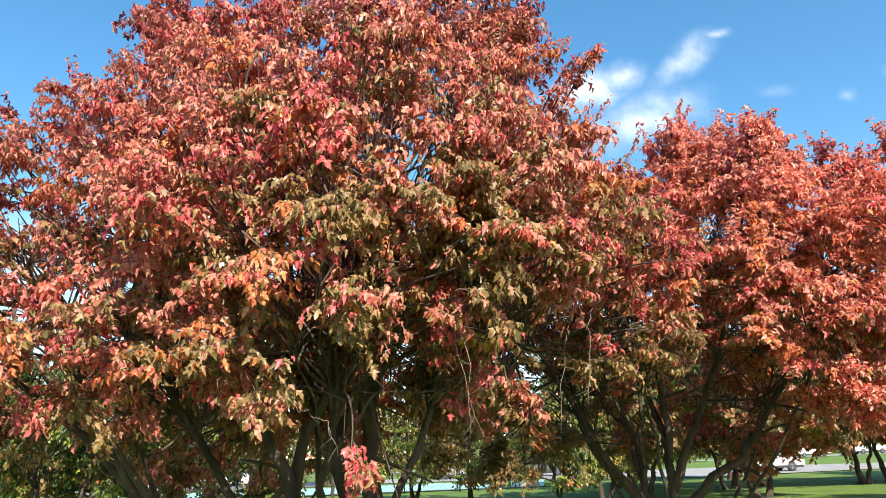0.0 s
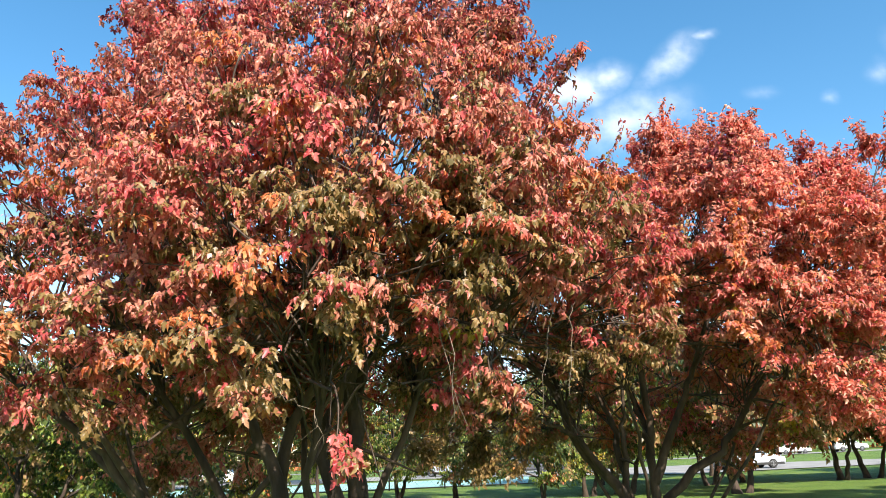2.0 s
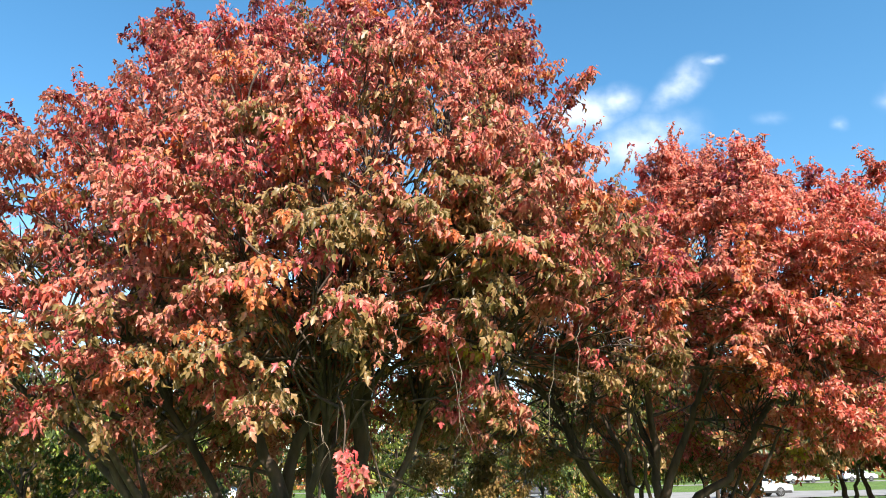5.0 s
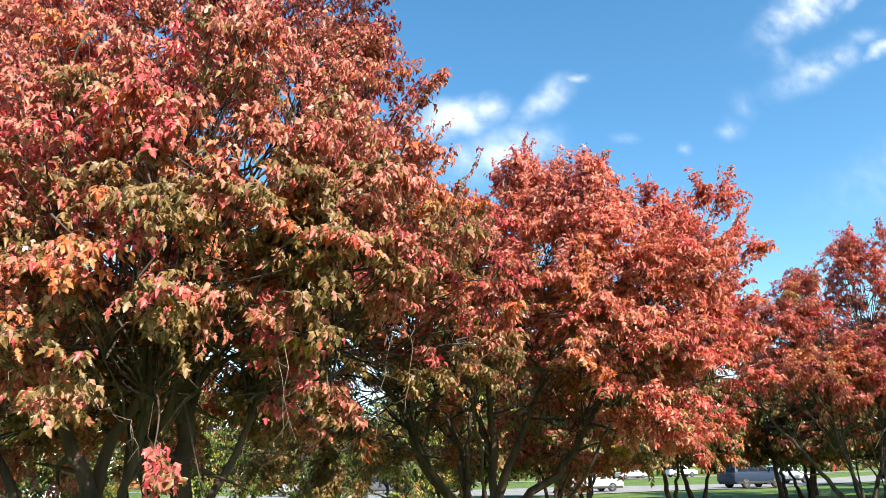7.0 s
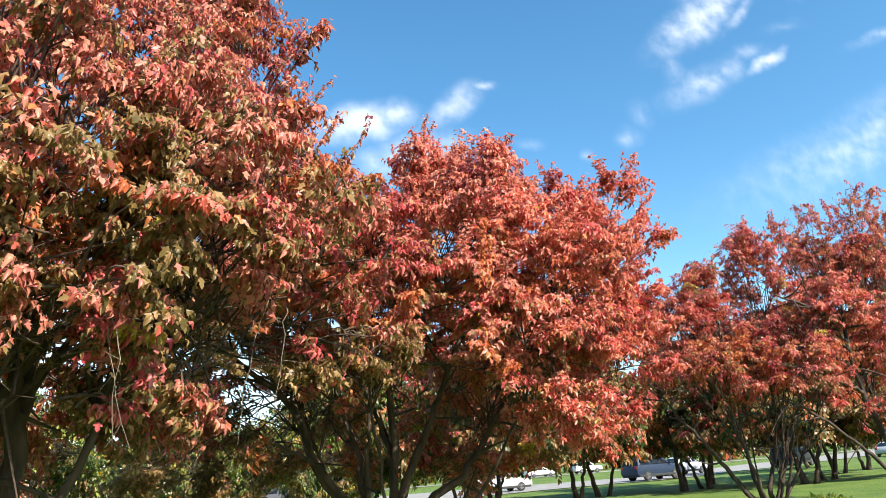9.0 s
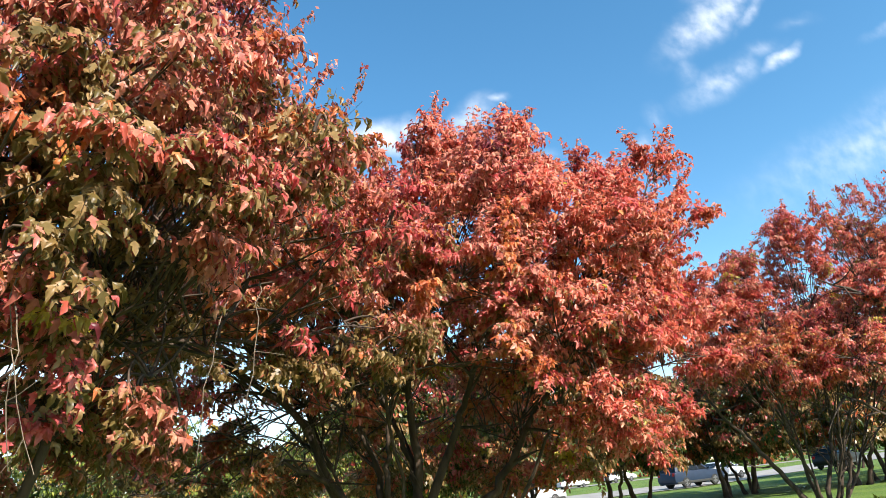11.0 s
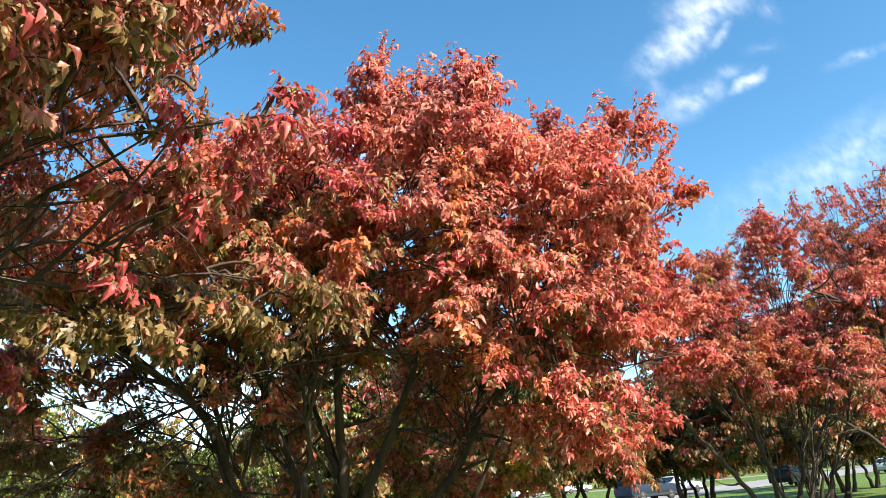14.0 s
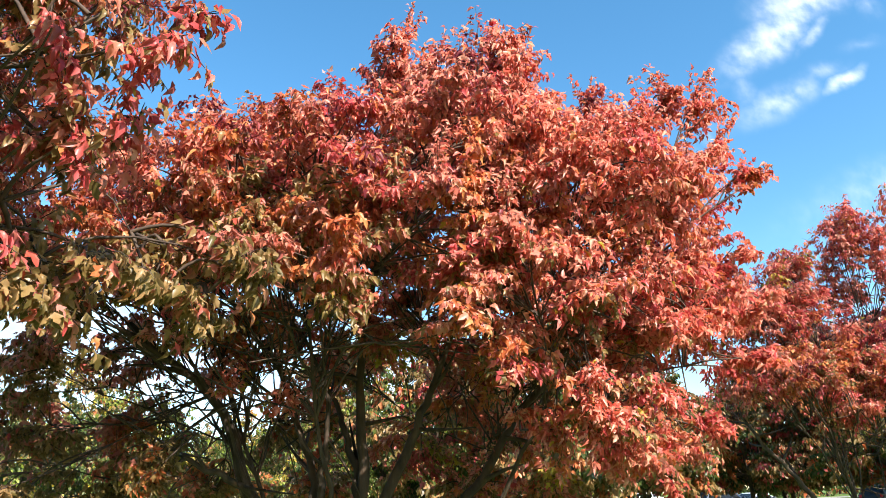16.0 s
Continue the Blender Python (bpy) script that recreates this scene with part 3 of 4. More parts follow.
big = tree("maple_tree", "tall many-stemmed maple with drooping pinkish-red and olive leaves", (-1.4, 7.2, -0.1), BIG_UP + BIG_INNER + BIG_FRONT + BIG_HEART + BIG_REACH + BIG_LOW + BIG_SIDE, 4, 3, MIX,
     mix_of((5, 1.1, 0.6, 3.8, 0.06, 0.4, 0.2), ((3, 1.3), (2, 0.6)), ((1, -0.25), (3, 0.2), (0, -0.08)), ((3, 0.8), (4, 0.3), (0, -0.2), (1, -0.3), (6, -0.8))), boughs=[
         (0.12, [(0.5, -0.3, -0.1), (0.58, -0.3, 0.6), (0.61, -0.3, 1.25), (0.61, -0.3, 1.66), (0.64, -0.3, 2.19), (0.59, -0.3, 2.74), (0.48, -0.3, 3.33), (0.3, -0.3, 3.95)]),
         (0.075, [(0.57, -0.4, 0.9), (0.3, -0.5, 1.5), (0.32, -0.5, 1.8), (0.57, -0.5, 2.28), (0.7, -0.7, 3.0)]), (0.085, [(0.1, -0.6, -0.1), (0.06, -0.8, 0.7), (0.01, -0.9, 1.3), (-0.07, -0.9, 1.54), (-0.22, -0.9, 1.78), (-0.39, -0.9, 2.18), (-0.7, -1.1, 2.8)]),
         (0.08, [(0.15, -0.5, -0.1), (0.0, -0.6, 0.7), (-0.01, -0.7, 1.29), (0.03, -0.7, 1.68), (0.18, -0.7, 1.97), (0.34, -0.7, 2.42), (0.4, -0.6, 3.2)]),
         (0.07, [(0.6, -0.35, 2.0), (0.59, -0.5, 2.4), (0.85, -0.5, 2.7), (1.2, -0.5, 2.94), (1.53, -0.5, 3.32), (2.04, -0.5, 3.48)]), (0.03, [(0.62, -0.4, 2.3), (1.18, -0.8, 2.6), (1.81, -0.8, 2.58), (2.59, -0.8, 2.51)])],
     limbs=[(-1.35, -1.6, 1.8, 0.08)], foot=(0.15, -0.3), stem_radius=0.055, spread=0.22, first=7, accent=1, droop=0.6, gaps=0.3, subs=36, twigs=6, pitch=0.026, leaf=0.068, shape="lobed", leaders=0.35)
BRIGHT_UP = [
    (-2.12, -1.50, 4.16, 0.80), (0.96, -1.50, 3.06, 0.80), (2.45, -0.18, 5.20, 0.64), (-0.14, -1.72, 4.82, 0.80), (-3.00, -0.18, 4.16, 0.72),
    (1.40, -1.72, 4.38, 0.75), (-0.58, -1.94, 3.72, 0.72), (2.50, -0.40, 3.50, 0.75), (0.08, -0.40, 5.70, 0.80), (-1.68, -0.40, 4.82, 0.80),
    (-3.44, -1.28, 3.72, 0.57), (-2.34, 0.92, 4.82, 0.80), (0.30, -0.40, 3.94, 0.80), (1.62, -0.40, 2.18, 0.46), (1.18, 0.70, 5.92, 0.80),
    (2.94, 0.48, 3.72, 0.80), (-4.10, -0.40, 3.72, 0.50), (-0.58, 1.36, 4.82, 0.80), (2.06, -0.84, 4.82, 0.80), (0.74, 1.36, 4.38, 0.80),
    (-0.14, 0.70, 6.14, 0.80), (2.06, 0.92, 3.28, 0.80), (1.84, -1.28, 3.28, 0.72),
]
BRIGHT_INNER = [
    (-1.46, -1.72, 4.16, 0.80), (0.30, -1.94, 3.28, 0.72), (-1.02, -0.40, 4.38, 0.80), (2.60, 0.26, 5.20, 0.60), (-0.58, -0.62, 5.48, 0.75),
    (-1.46, 1.14, 5.48, 0.75), (-3.22, 0.92, 4.38, 0.63), (-2.56, -1.50, 3.94, 0.72), (1.40, -0.18, 3.28, 0.80), (0.52, -0.62, 5.48, 0.75),
    (1.84, 1.14, 4.82, 0.75), (-4.10, 0.26, 3.94, 0.50), (0.96, -1.72, 1.96, 0.28), (2.06, 0.48, 2.18, 0.46), (0.96, -1.94, 4.16, 0.72),
    (-4.10, -0.84, 3.50, 0.46), (-1.46, -2.16, 3.50, 0.46), (-2.12, -0.62, 4.38, 0.80), (1.40, -0.84, 2.18, 0.46), (0.74, 0.04, 5.92, 0.75),
    (2.94, 0.48, 4.60, 0.77), (0.08, -1.28, 5.26, 0.75), (-1.68, 1.36, 4.82, 0.72),
]
BRIGHT_SIDE = [
    (-0.75, -1.10, 6.25, 0.16), (-0.75, -0.9, 5.9, 0.3), (-1.35, -0.6, 5.75, 0.35), (0.40, -1.40, 6.1, 0.22), (0.42, -1.3, 5.8, 0.3), (2.90, -1.0, 5.85, 0.18), (2.35, -1.0, 5.85, 0.2), (3.25, -1.2, 4.85, 0.16), (2.95, -1.0, 5.2, 0.13),
    (-2.35, -0.20, 2.68, 0.13), (-1.73, -0.40, 2.52, 0.13), (3.05, -0.9, 3.4, 0.4), (2.8, -1.0, 2.9, 0.32), (3.15, -0.7, 3.95, 0.32), (2.2, -0.8, 2.05, 0.28), (1.7, -1.0, 1.7, 0.28),
]
BRIGHT_SIDE += [
    (0.2, -1.9, 2.65, 0.32), (-0.5, -2.1, 2.95, 0.32), (0.9, -1.9, 2.35, 0.32), (1.5, -1.6, 2.5, 0.32), (-1.2, -2.0, 3.2, 0.32), (0.35, -1.3, 2.1, 0.3), (1.25, -1.2, 1.9, 0.3),
    (-2.9, 0.2, 4.95, 0.65), (-1.85, 0.0, 5.4, 0.65), (-1.2, 0.3, 5.8, 0.5), (-3.8, 0.4, 4.65, 0.5), (-2.4, -0.6, 5.15, 0.5), (1.55, -0.9, 5.3, 0.5), (1.25, -0.7, 5.6, 0.4), (-3.4, -0.3, 4.9, 0.4),
]
# thin shaded foliage behind the stems
BRIGHT_BACK = [
    (-3.2, 1.6, 2.4, 0.55), (-2.5, 1.8, 1.8, 0.5), (-3.8, 1.2, 1.6, 0.5), (-1.6, 2.0, 2.5, 0.5), (-1.2, 1.8, 1.6, 0.45), (-0.3, 2.1, 2.2, 0.5), (0.6, 1.9, 1.7, 0.5), (0.4, 1.8, 2.8, 0.5),
    (-2.9, -0.1, 1.9, 0.25), (0.5, 0.9, 1.5, 0.4), (1.3, 0.6, 1.7, 0.4), (-2.4, 1.6, 3.2, 0.5), (-4.3, 1.0, 2.4, 0.5), (-3.5, 1.2, 3.2, 0.5), (-1.0, 1.9, 3.3, 0.5), (-4.5, 0.4, 1.8, 0.4), (0.2, 1.2, 3.5, 0.5), (-4.6, 0.9, 3.2, 0.45), (-3.3, 0.2, 1.3, 0.35), (1.2, 1.8, 2.3, 0.5),
]
BRIGHT_BACK += [(-1.5, 1.4, 3.9, 0.6), (-0.4, 1.6, 3.8, 0.6), (-2.6, 1.0, 3.9, 0.6), (-3.4, 0.6, 4.0, 0.5), (-0.8, 0.6, 3.4, 0.45), (-2.0, 0.6, 3.3, 0.45), (-2.8, -0.5, 3.2, 0.35), (0.6, 0.4, 3.0, 0.4), (-4.2, 0.3, 2.9, 0.4)]
tree("maple_tree", "many-stemmed maple with bright orange-red leaves and spreading dark stems", (4.2, 11.2, -0.1), BRIGHT_UP + BRIGHT_INNER + BRIGHT_SIDE + BRIGHT_BACK, 4, 5, MIX,
     mix_of((3.6, 1.3, 1.7, 1.4, 0.2, 4.2, 0.06), ((3, 1.1),), ((1, 0.45), (5, 0.4), (3, -0.4)), ((3, 1.6), (4, 0.8), (5, -0.4), (0, -0.3), (6, -1.25))), boughs=[
         (0.10, [(-1.0, 0.7, -0.1), (-1.3, 0.7, 0.6), (-1.61, 0.7, 1.03), (-2.05, 0.7, 1.57), (-2.27, 0.7, 1.88), (-2.31, 0.7, 2.32), (-2.53, 0.7, 2.68), (-2.94, 0.7, 3.09), (-3.56, 0.7, 3.56)]),
         (0.055, [(-1.6, 0.7, 1.03), (-2.15, 0.53, 1.74), (-2.51, 0.37, 1.92), (-2.95, 0.2, 2.13)]), (0.075, [(-0.95, 0.75, -0.1), (-1.3, 0.7, 0.5), (-1.43, 0.7, 1.1), (-1.44, 0.83, 1.71), (-1.55, 0.95, 2.08), (-1.71, 1.08, 2.65), (-2.07, 1.2, 3.44)]),
         (0.05, [(-1.4, 0.7, 1.1), (-1.37, 0.63, 1.88), (-1.31, 0.57, 2.32), (-1.41, 0.5, 3.13)]), (0.09, [(-0.9, 0.7, -0.1), (-0.95, 0.7, 0.5), (-0.97, 0.7, 1.07), (-0.92, 0.7, 1.86), (-0.93, 0.7, 2.31), (-1.0, 0.7, 2.97), (-0.82, 0.7, 3.74), (-0.74, 0.7, 4.75)]),
         (0.07, [(-0.96, 0.7, 1.0), (-0.49, 0.6, 1.93), (-0.24, 0.5, 2.55), (-0.04, 0.4, 3.1), (0.45, 0.3, 4.05)]), (0.085, [(-0.85, 0.6, -0.1), (-0.85, 0.7, 0.7), (-0.13, 0.64, 1.27), (0.21, 0.58, 1.44), (0.58, 0.52, 2.06), (1.01, 0.46, 2.61), (1.69, 0.4, 3.27)]),
         (0.05, [(-0.95, 0.7, 1.4), (-1.08, 0.9, 2.24), (-1.22, 1.1, 2.74), (-1.66, 1.3, 3.65)])],
     foot=(-0.9, 0.7), stem_radius=0.035, spread=0.7, first=8, accent=5, leaf=0.084, hang=0.6, gaps=0.15, droop=0.45, subs=38, twigs=6, pitch=0.029, shape="lobed", leaders=0.85)
FAR_RED = [
    (-1.99, -0.70, 5.11, 0.90), (0.41, -0.70, 5.85, 0.90), (2.92, -0.70, 6.2, 1.00), (5.0, -0.70, 6.4, 1.10), (-1.76, -1.20, 3.75, 0.55),
    (0.53, -1.40, 4.03, 1.00), (2.78, -1.40, 3.86, 1.00), (-1.30, -1.70, 3.1, 0.3), (4.6, -1.20, 4.87, 1.20), (1.22, -1.60, 2.6, 0.35),
    (3.66, -1.40, 2.5, 0.4), (1.32, 1.30, 4.68, 1.20), (4.0, 1.60, 5.2, 1.30), (-1.71, 0.30, 3.87, 0.80),
]
FAR_RED += [
    (2.20, -0.60, 7.0, 0.50), (-1.37, -0.80, 6.2, 0.35), (-2.0, -2.2, 3.4, 0.25), (-2.5, -1.7, 3.65, 0.4), (0, -2.2, 3.3, 0.7), (1.6, -1.9, 5.0, 0.9), (3.2, -1.2, 6.4, 0.7),
    (-2.26, -0.8, 4.93, 0.8), (-2.0, -0.8, 3.93, 0.9), (-2.67, -0.8, 3.7, 0.5), (-1.04, -0.8, 4.31, 1.0), (-0.78, -0.8, 3.1, 0.6), (-1.43, -0.8, 5.57, 0.65), (0.21, -0.8, 3.67, 1.0),
    (-1.52, -0.90, 6.06, 0.45), (-0.19, -1.00, 6.66, 0.60), (0.33, -0.90, 6.82, 0.60),
]
tree("maple_tree", "many-stemmed maple with dark red leaves and half-bare top", (14.4, 17.2, -0.1), FAR_RED, 3, 8, MIX,
     mix_of((1.0, 2.0, 2.4, 1.4, 0.1, 3.0, 0.3), ((3, 1.0),), low=((3, 0.8), (2, 0.6))), boughs=[
         (0.075, [(-0.25, 0, -0.1), (-0.9, 0, 0.75), (-1.53, 0, 1.54), (-2.1, 0, 2.2), (-2.76, 0, 3.07)]), (0.06, [(-0.1, 0.1, -0.1), (-0.3, 0.1, 0.9), (-0.46, 0.1, 1.94), (-0.97, 0, 3.03), (-1.2, -0.2, 4.0)]),
         (0.07, [(0, -0.1, -0.1), (-0.05, -0.1, 0.6), (0.3, -0.2, 1.3), (0.54, -0.2, 2.21), (0.6, -0.3, 3.6)]), (0.07, [(0.12, 0.05, -0.1), (0.45, 0, 0.55), (0.7, 0, 1.2), (1.0, 0.1, 1.73), (1.85, 0.2, 2.79), (2.87, 0.2, 4.43)]),
         (0.05, [(0.2, -0.1, -0.1), (0.5, -0.3, 0.7), (0.6, -0.5, 1.6), (0.9, -0.8, 2.6)])], subs=44, twigs=7, leaf=0.092, bare=0.08, leaders=0.4, spread=0.75, stem_radius=0.045, hang=0.6)
tree("maple_tree", "leaning half-bare maple with thin red leaves", (18.6, 15.2, -0.1),
     [(-2.4, 0.6, 5.0, 1.1), (-1.0, 0.4, 6.2, 1.0), (0.8, 0, 6.6, 1.2), (-3.0, 0.3, 3.6, 0.9), (-1.2, -0.6, 4.4, 1.1), (1.2, -0.5, 4.8, 1.2), (2.2, 0.5, 5.4, 1.1), (-2.0, -0.3, 2.6, 0.6), (1.4, 1.2, 7.8, 0.9), (-0.6, 0.6, 7.2, 0.8), (-2.0, 0.8, 6.6, 0.8),
      (-3.92, 0.30, 6.93, 0.60), (-2.01, 0.80, 7.56, 0.60), (-0.78, 0.40, 8.11, 0.70)],
     2, 12, MIX, mix_of((1.2, 2.0, 2.2, 1.2, 0.1, 2.6, 0.5), ((3, 1.0),), low=((3, 0.4),)), foot=(-1.3, 0), boughs=[
         (0.11, [(-1.35, 0, -0.1), (-1.75, 0, 0.7), (-2.03, 0, 1.56), (-2.39, 0, 2.58), (-2.57, 0, 3.92), (-2.38, 0, 5.0)]), (0.06, [(-2.5, 0, 3.6), (-3.0, -0.1, 4.6), (-3.7, -0.1, 5.0), (-4.47, -0.2, 5.13)]),
         (0.045, [(-2.52, 0, 3.3), (-3.3, 0.1, 3.8), (-4.0, 0.2, 3.95), (-4.57, 0.3, 3.94)]), (0.045, [(-2.4, 0, 2.7), (-3.3, -0.2, 3.0), (-4.53, -0.4, 3.35)]), (0.06, [(-1.6, 0.1, 0.3), (-2.4, 0.1, 1.1), (-3.02, 0.1, 1.61), (-4.0, 0.1, 2.3), (-4.87, 0.1, 2.65)])], subs=26, twigs=7, leaf=0.09, bare=0.5, leaders=0.5, spread=0.7, stem_radius=0.05)

# the maples farther off, along the drive
park = tree("maple_tree", "dark-stemmed park maple with dense olive and dull red leaves", (15.9, 31.7, -0.1),
            [(0, 0, 5.6, 1.5), (-2.0, 0, 4.6, 1.4), (2.0, 0, 4.6, 1.4), (0, -1.8, 4.2, 1.4), (0, 1.8, 4.2, 1.4), (-2.4, -1.2, 3.2, 1.1), (2.4, -1.2, 3.2, 1.1), (0.4, -2.2, 2.9, 1.0),
             (-1.2, 1.0, 2.5, 0.9), (1.4, 0.8, 2.4, 0.9), (-1.4, -1.6, 2.2, 0.8), (1.5, -1.9, 2.2, 0.8), (2.3, 1.0, 2.2, 0.8), (-2.5, 0.6, 2.2, 0.8)],
            2, 21, ["olive", "green", "orange", "red"], mix_of((5.0, 2.2, 1.4, 1.0), ((1, 0.6),)), subs=20, twigs=6, pitch=0.07, leaf=0.18, shape="far", stem_radius=0.12, twig_length=0.5, spread=0.35, first=7, fine_twigs=False)
for x, y, turn, s in ((17.6, 32.5, 60, 1.0), (21.1, 31.0, 130, 1.0), (22.8, 31.8, 200, 0.95), (10.6, 32.2, 290, 1.0), (12.4, 33.2, 20, 0.9), (33.0, 34.0, 75, 1.05), (36.5, 35.5, 160, 1.05), (27.5, 29.0, 250, 1.0), (42, 46, 30, 1.1), (6.0, 28.0, 45, 1.1), (9.5, 25.5, 110, 1.1), (24.5, 27.0, 10, 1.1), (30, 26, 190, 1.1), (26, 36, 300, 1.1)):
    c = copy_thing(park, pose(x, y, -0.1, 0, 0, turn))
    c.scale = (s, s, s)

green = tree("green_tree", "low-crowned tree with dark green leaves", (-0.3, 26.0, -0.1),
             [(0, 0, 4.4, 1.5), (-2.0, 0, 3.4, 1.4), (2.0, 0, 3.2, 1.4), (0, -1.6, 2.6, 1.3), (0, 1.6, 3.2, 1.4), (-2.2, -1.0, 1.9, 1.0), (2.2, -1.0, 1.8, 1.0), (0.4, -1.6, 1.6, 0.9)],
             2, 31, ["green", "olive", "yellow", "orange", "weed"], mix_of((4.5, 1.6, 0.3, 0.2, 1.3)), subs=26, twigs=6, pitch=0.07, leaf=0.14, shape="far", stem_radius=0.12, twig_length=0.5, spread=0.3, first=6, fine_twigs=False, group="green trees")
green.scale = (0.7, 0.7, 0.7)
for x, y, turn, s in ((-5.6, 16.0, 80, 0.62), (-8.6, 14.6, 150, 0.78), (-11.5, 20.0, 230, 0.8), (2.4, 22.5, 10, 0.65), (-14, 24, 300, 1.0), (7, 37, 100, 1.3), (14, 42, 170, 1.2), (4.6, 27.0, 140, 0.95), (-2.8, 31.0, 40, 1.0), (-5.5, 29.0, 120, 0.9)):
    c = copy_thing(green, pose(x, y, -0.1, 0, 0, turn))
    c.scale = (s, s, s)
gold = tree("yellow_tree", "tall tree with yellow-green autumn leaves", (-12.0, 58.0, 0.0),
            [(0, 0, 9, 2.4), (-2.4, 0, 7, 2.2), (2.4, 0, 7, 2.2), (0, -2, 5.5, 2.2), (-2, -1.5, 4, 1.6), (2, -1.5, 4, 1.6), (0, 1.5, 7, 2.2)],
            2, 41, ["yellow", "olive", "green", "orange"], mix_of((2.5, 3, 3, 0.5)), subs=8, twigs=6, pitch=0.13, leaf=0.34, shape="far", stem_radius=0.2, twig_length=0.9, spread=0.3, first=6, fine_twigs=False, group="yellow trees")
for x, y, turn, s in ((-2.5, 84, 60, 1.0), (4, 88, 130, 0.8), (-30, 66, 200, 1.1), (-21, 52, 260, 0.8), (18, 95, 20, 0.8)):
    c = copy_thing(gold, pose(x, y, 0.1, 0, 0, turn))
    c.scale = (s, s, s)


def hanging_twig(tree_root, top, bottom, seed, r=0.0036):
    """A pale dead twig that hangs from the crown, with a kink and a few spurs."""
    rng = np.random.default_rng(seed)
    a, c = np.array(top, float), np.array(bottom, float)
    line = bezier(a, (a + c) / 2 + rng.normal(0, 0.09, 3), c, 9)
    line[1:-1] += rng.normal(0, 0.012, (7, 3))
    t = Tubes()
    t.add(line, np.linspace(r, r * 0.45, 9), 5)
    for k in (3, 5, 7):
        way = unit(rng.normal(0, 1, 3) + np.array((0, 0, -0.6)))
        t.add([line[k], line[k] + way * 0.06, line[k] + way * 0.12 + rng.normal(0, 0.02, 3)], [r * 0.6, r * 0.45, r * 0.3], 4)
    finish("dead_twig", t.mesh("dead_twig"), [PALE], tree_root, "pale dead hanging twig", True)


PALE = surface("dead_wood", (0.10, 0.070, 0.047), (0.21, 0.155, 0.11), 25, 0.8)
for k, (top, bottom) in enumerate((((-0.16, -2.4, 2.5), (-0.08, -2.45, 1.86)), ((0.02, -2.4, 2.5), (0.17, -2.45, 2.01)), ((0.30, -2.4, 2.0), (0.62, -2.45, 1.84)), ((0.62, -2.45, 1.84), (0.73, -2.45, 1.6)),
                                   ((1.52, -2.3, 2.6), (1.70, -2.45, 1.68)), ((1.56, -2.4, 2.4), (1.61, -2.45, 1.7)), ((2.5, -1.9, 2.8), (2.25, -2.0, 1.7)), ((2.55, -1.9, 2.6), (2.47, -1.95, 1.9)))):
    hanging_twig(big, top, bottom, 50 + k)


def weeds(x, y, seed):
    """A tuft of yellow-green weeds at a tree's foot."""
    rng = np.random.default_rng(seed)
    n = 260
    r, a = rng.uniform(0.05, 0.75, n) ** 0.8, rng.uniform(0, 6.28, n)
    p = np.stack([np.cos(a) * r * 1.2, np.sin(a) * r * 0.6, rng.uniform(0.0, 0.28, n) * (1 - r * 0.7)], -1)
    up = unit(rng.normal(0, 0.6, (n, 3)) + np.array((0, 0, 0.8)))
    me = leaves_mesh("leaves", p, up, unit(rng.normal(0, 1, (n, 3)) + np.array((0, -0.6, 0.5))), rng.uniform(0.08, 0.17, n), rng.integers(0, 2, n))
    root = tagged(new("weed_tuft"), "yellow-green weeds at the foot of a maple", "weeds", "weeds")
    root.location = (x, y, float(height(x, y)))
    finish("leaves", me, [LEAF["weed"], LEAF["weed"]], root)
    stalks = Tubes()
    for k in range(24):
        e = p[k * 10]
        stalks.add([(e[0] * 0.4, e[1] * 0.4, -0.03), (e[0] * 0.7, e[1] * 0.7, e[2] * 0.6), tuple(e)], [0.006, 0.005, 0.003], 4)
    finish("stalks", stalks.mesh("stalks"), [LEAF["green"]], root)


weeds(15.3, 16.5, 61)

# ---- far woods ----
def far_woods():
    """A belt of distant trees, as loose leaf clumps on short trunks."""
    rng = np.random.default_rng(77)
    pos, nor, axis, size, slot = [], [], [], [], []
    trunks = Tubes()
    for _ in range(240):
        x, y = rng.uniform(-180, 260), rng.uniform(116, 165)
        h, r = rng.uniform(7, 13), rng.uniform(2.6, 4.5)
        kind = rng.choice([0, 0, 0, 0, 1, 1, 3])
        g = float(height(x, y))
        trunks.add([(x, y, g - 0.2), (x, y, g + h * 0.6)], [0.3, 0.15], 6)
        n = 240
        d = unit(rng.normal(0, 1, (n, 3)))
        q = d * rng.uniform(0.45, 1.0, n)[:, None] ** 0.5 * np.array((r, r, h * 0.5)) * (1 + 0.25 * np.sin(d[:, :1] * 7 + x) * np.cos(d[:, 2:] * 6))
        pos.append(q + np.array((x, y, g + h * 0.5)))
        nor.append(unit(d + rng.normal(0, 0.5, (n, 3))))
        axis.append(unit(rng.normal(0, 1, (n, 3)) + np.array((0, 0, -0.5))))
        size.append(rng.uniform(0.8, 1.7, n))
        slot.append(np.where(rng.random(n) < 0.75, kind, rng.integers(0, 4, n)))
    cat = np.concatenate
    root = tagged(new("far_trees"), "distant belt of green and yellowing trees", "woods", kind="stuff")
    finish("trunks", trunks.mesh("trunks"), [BARK], root)
    finish("foliage", leaves_mesh("foliage", cat(pos), cat(axis), cat(nor), cat(size), cat(slot), "far"), [LEAF[k] for k in ("green", "olive", "yellow", "orange")], root)


far_woods()

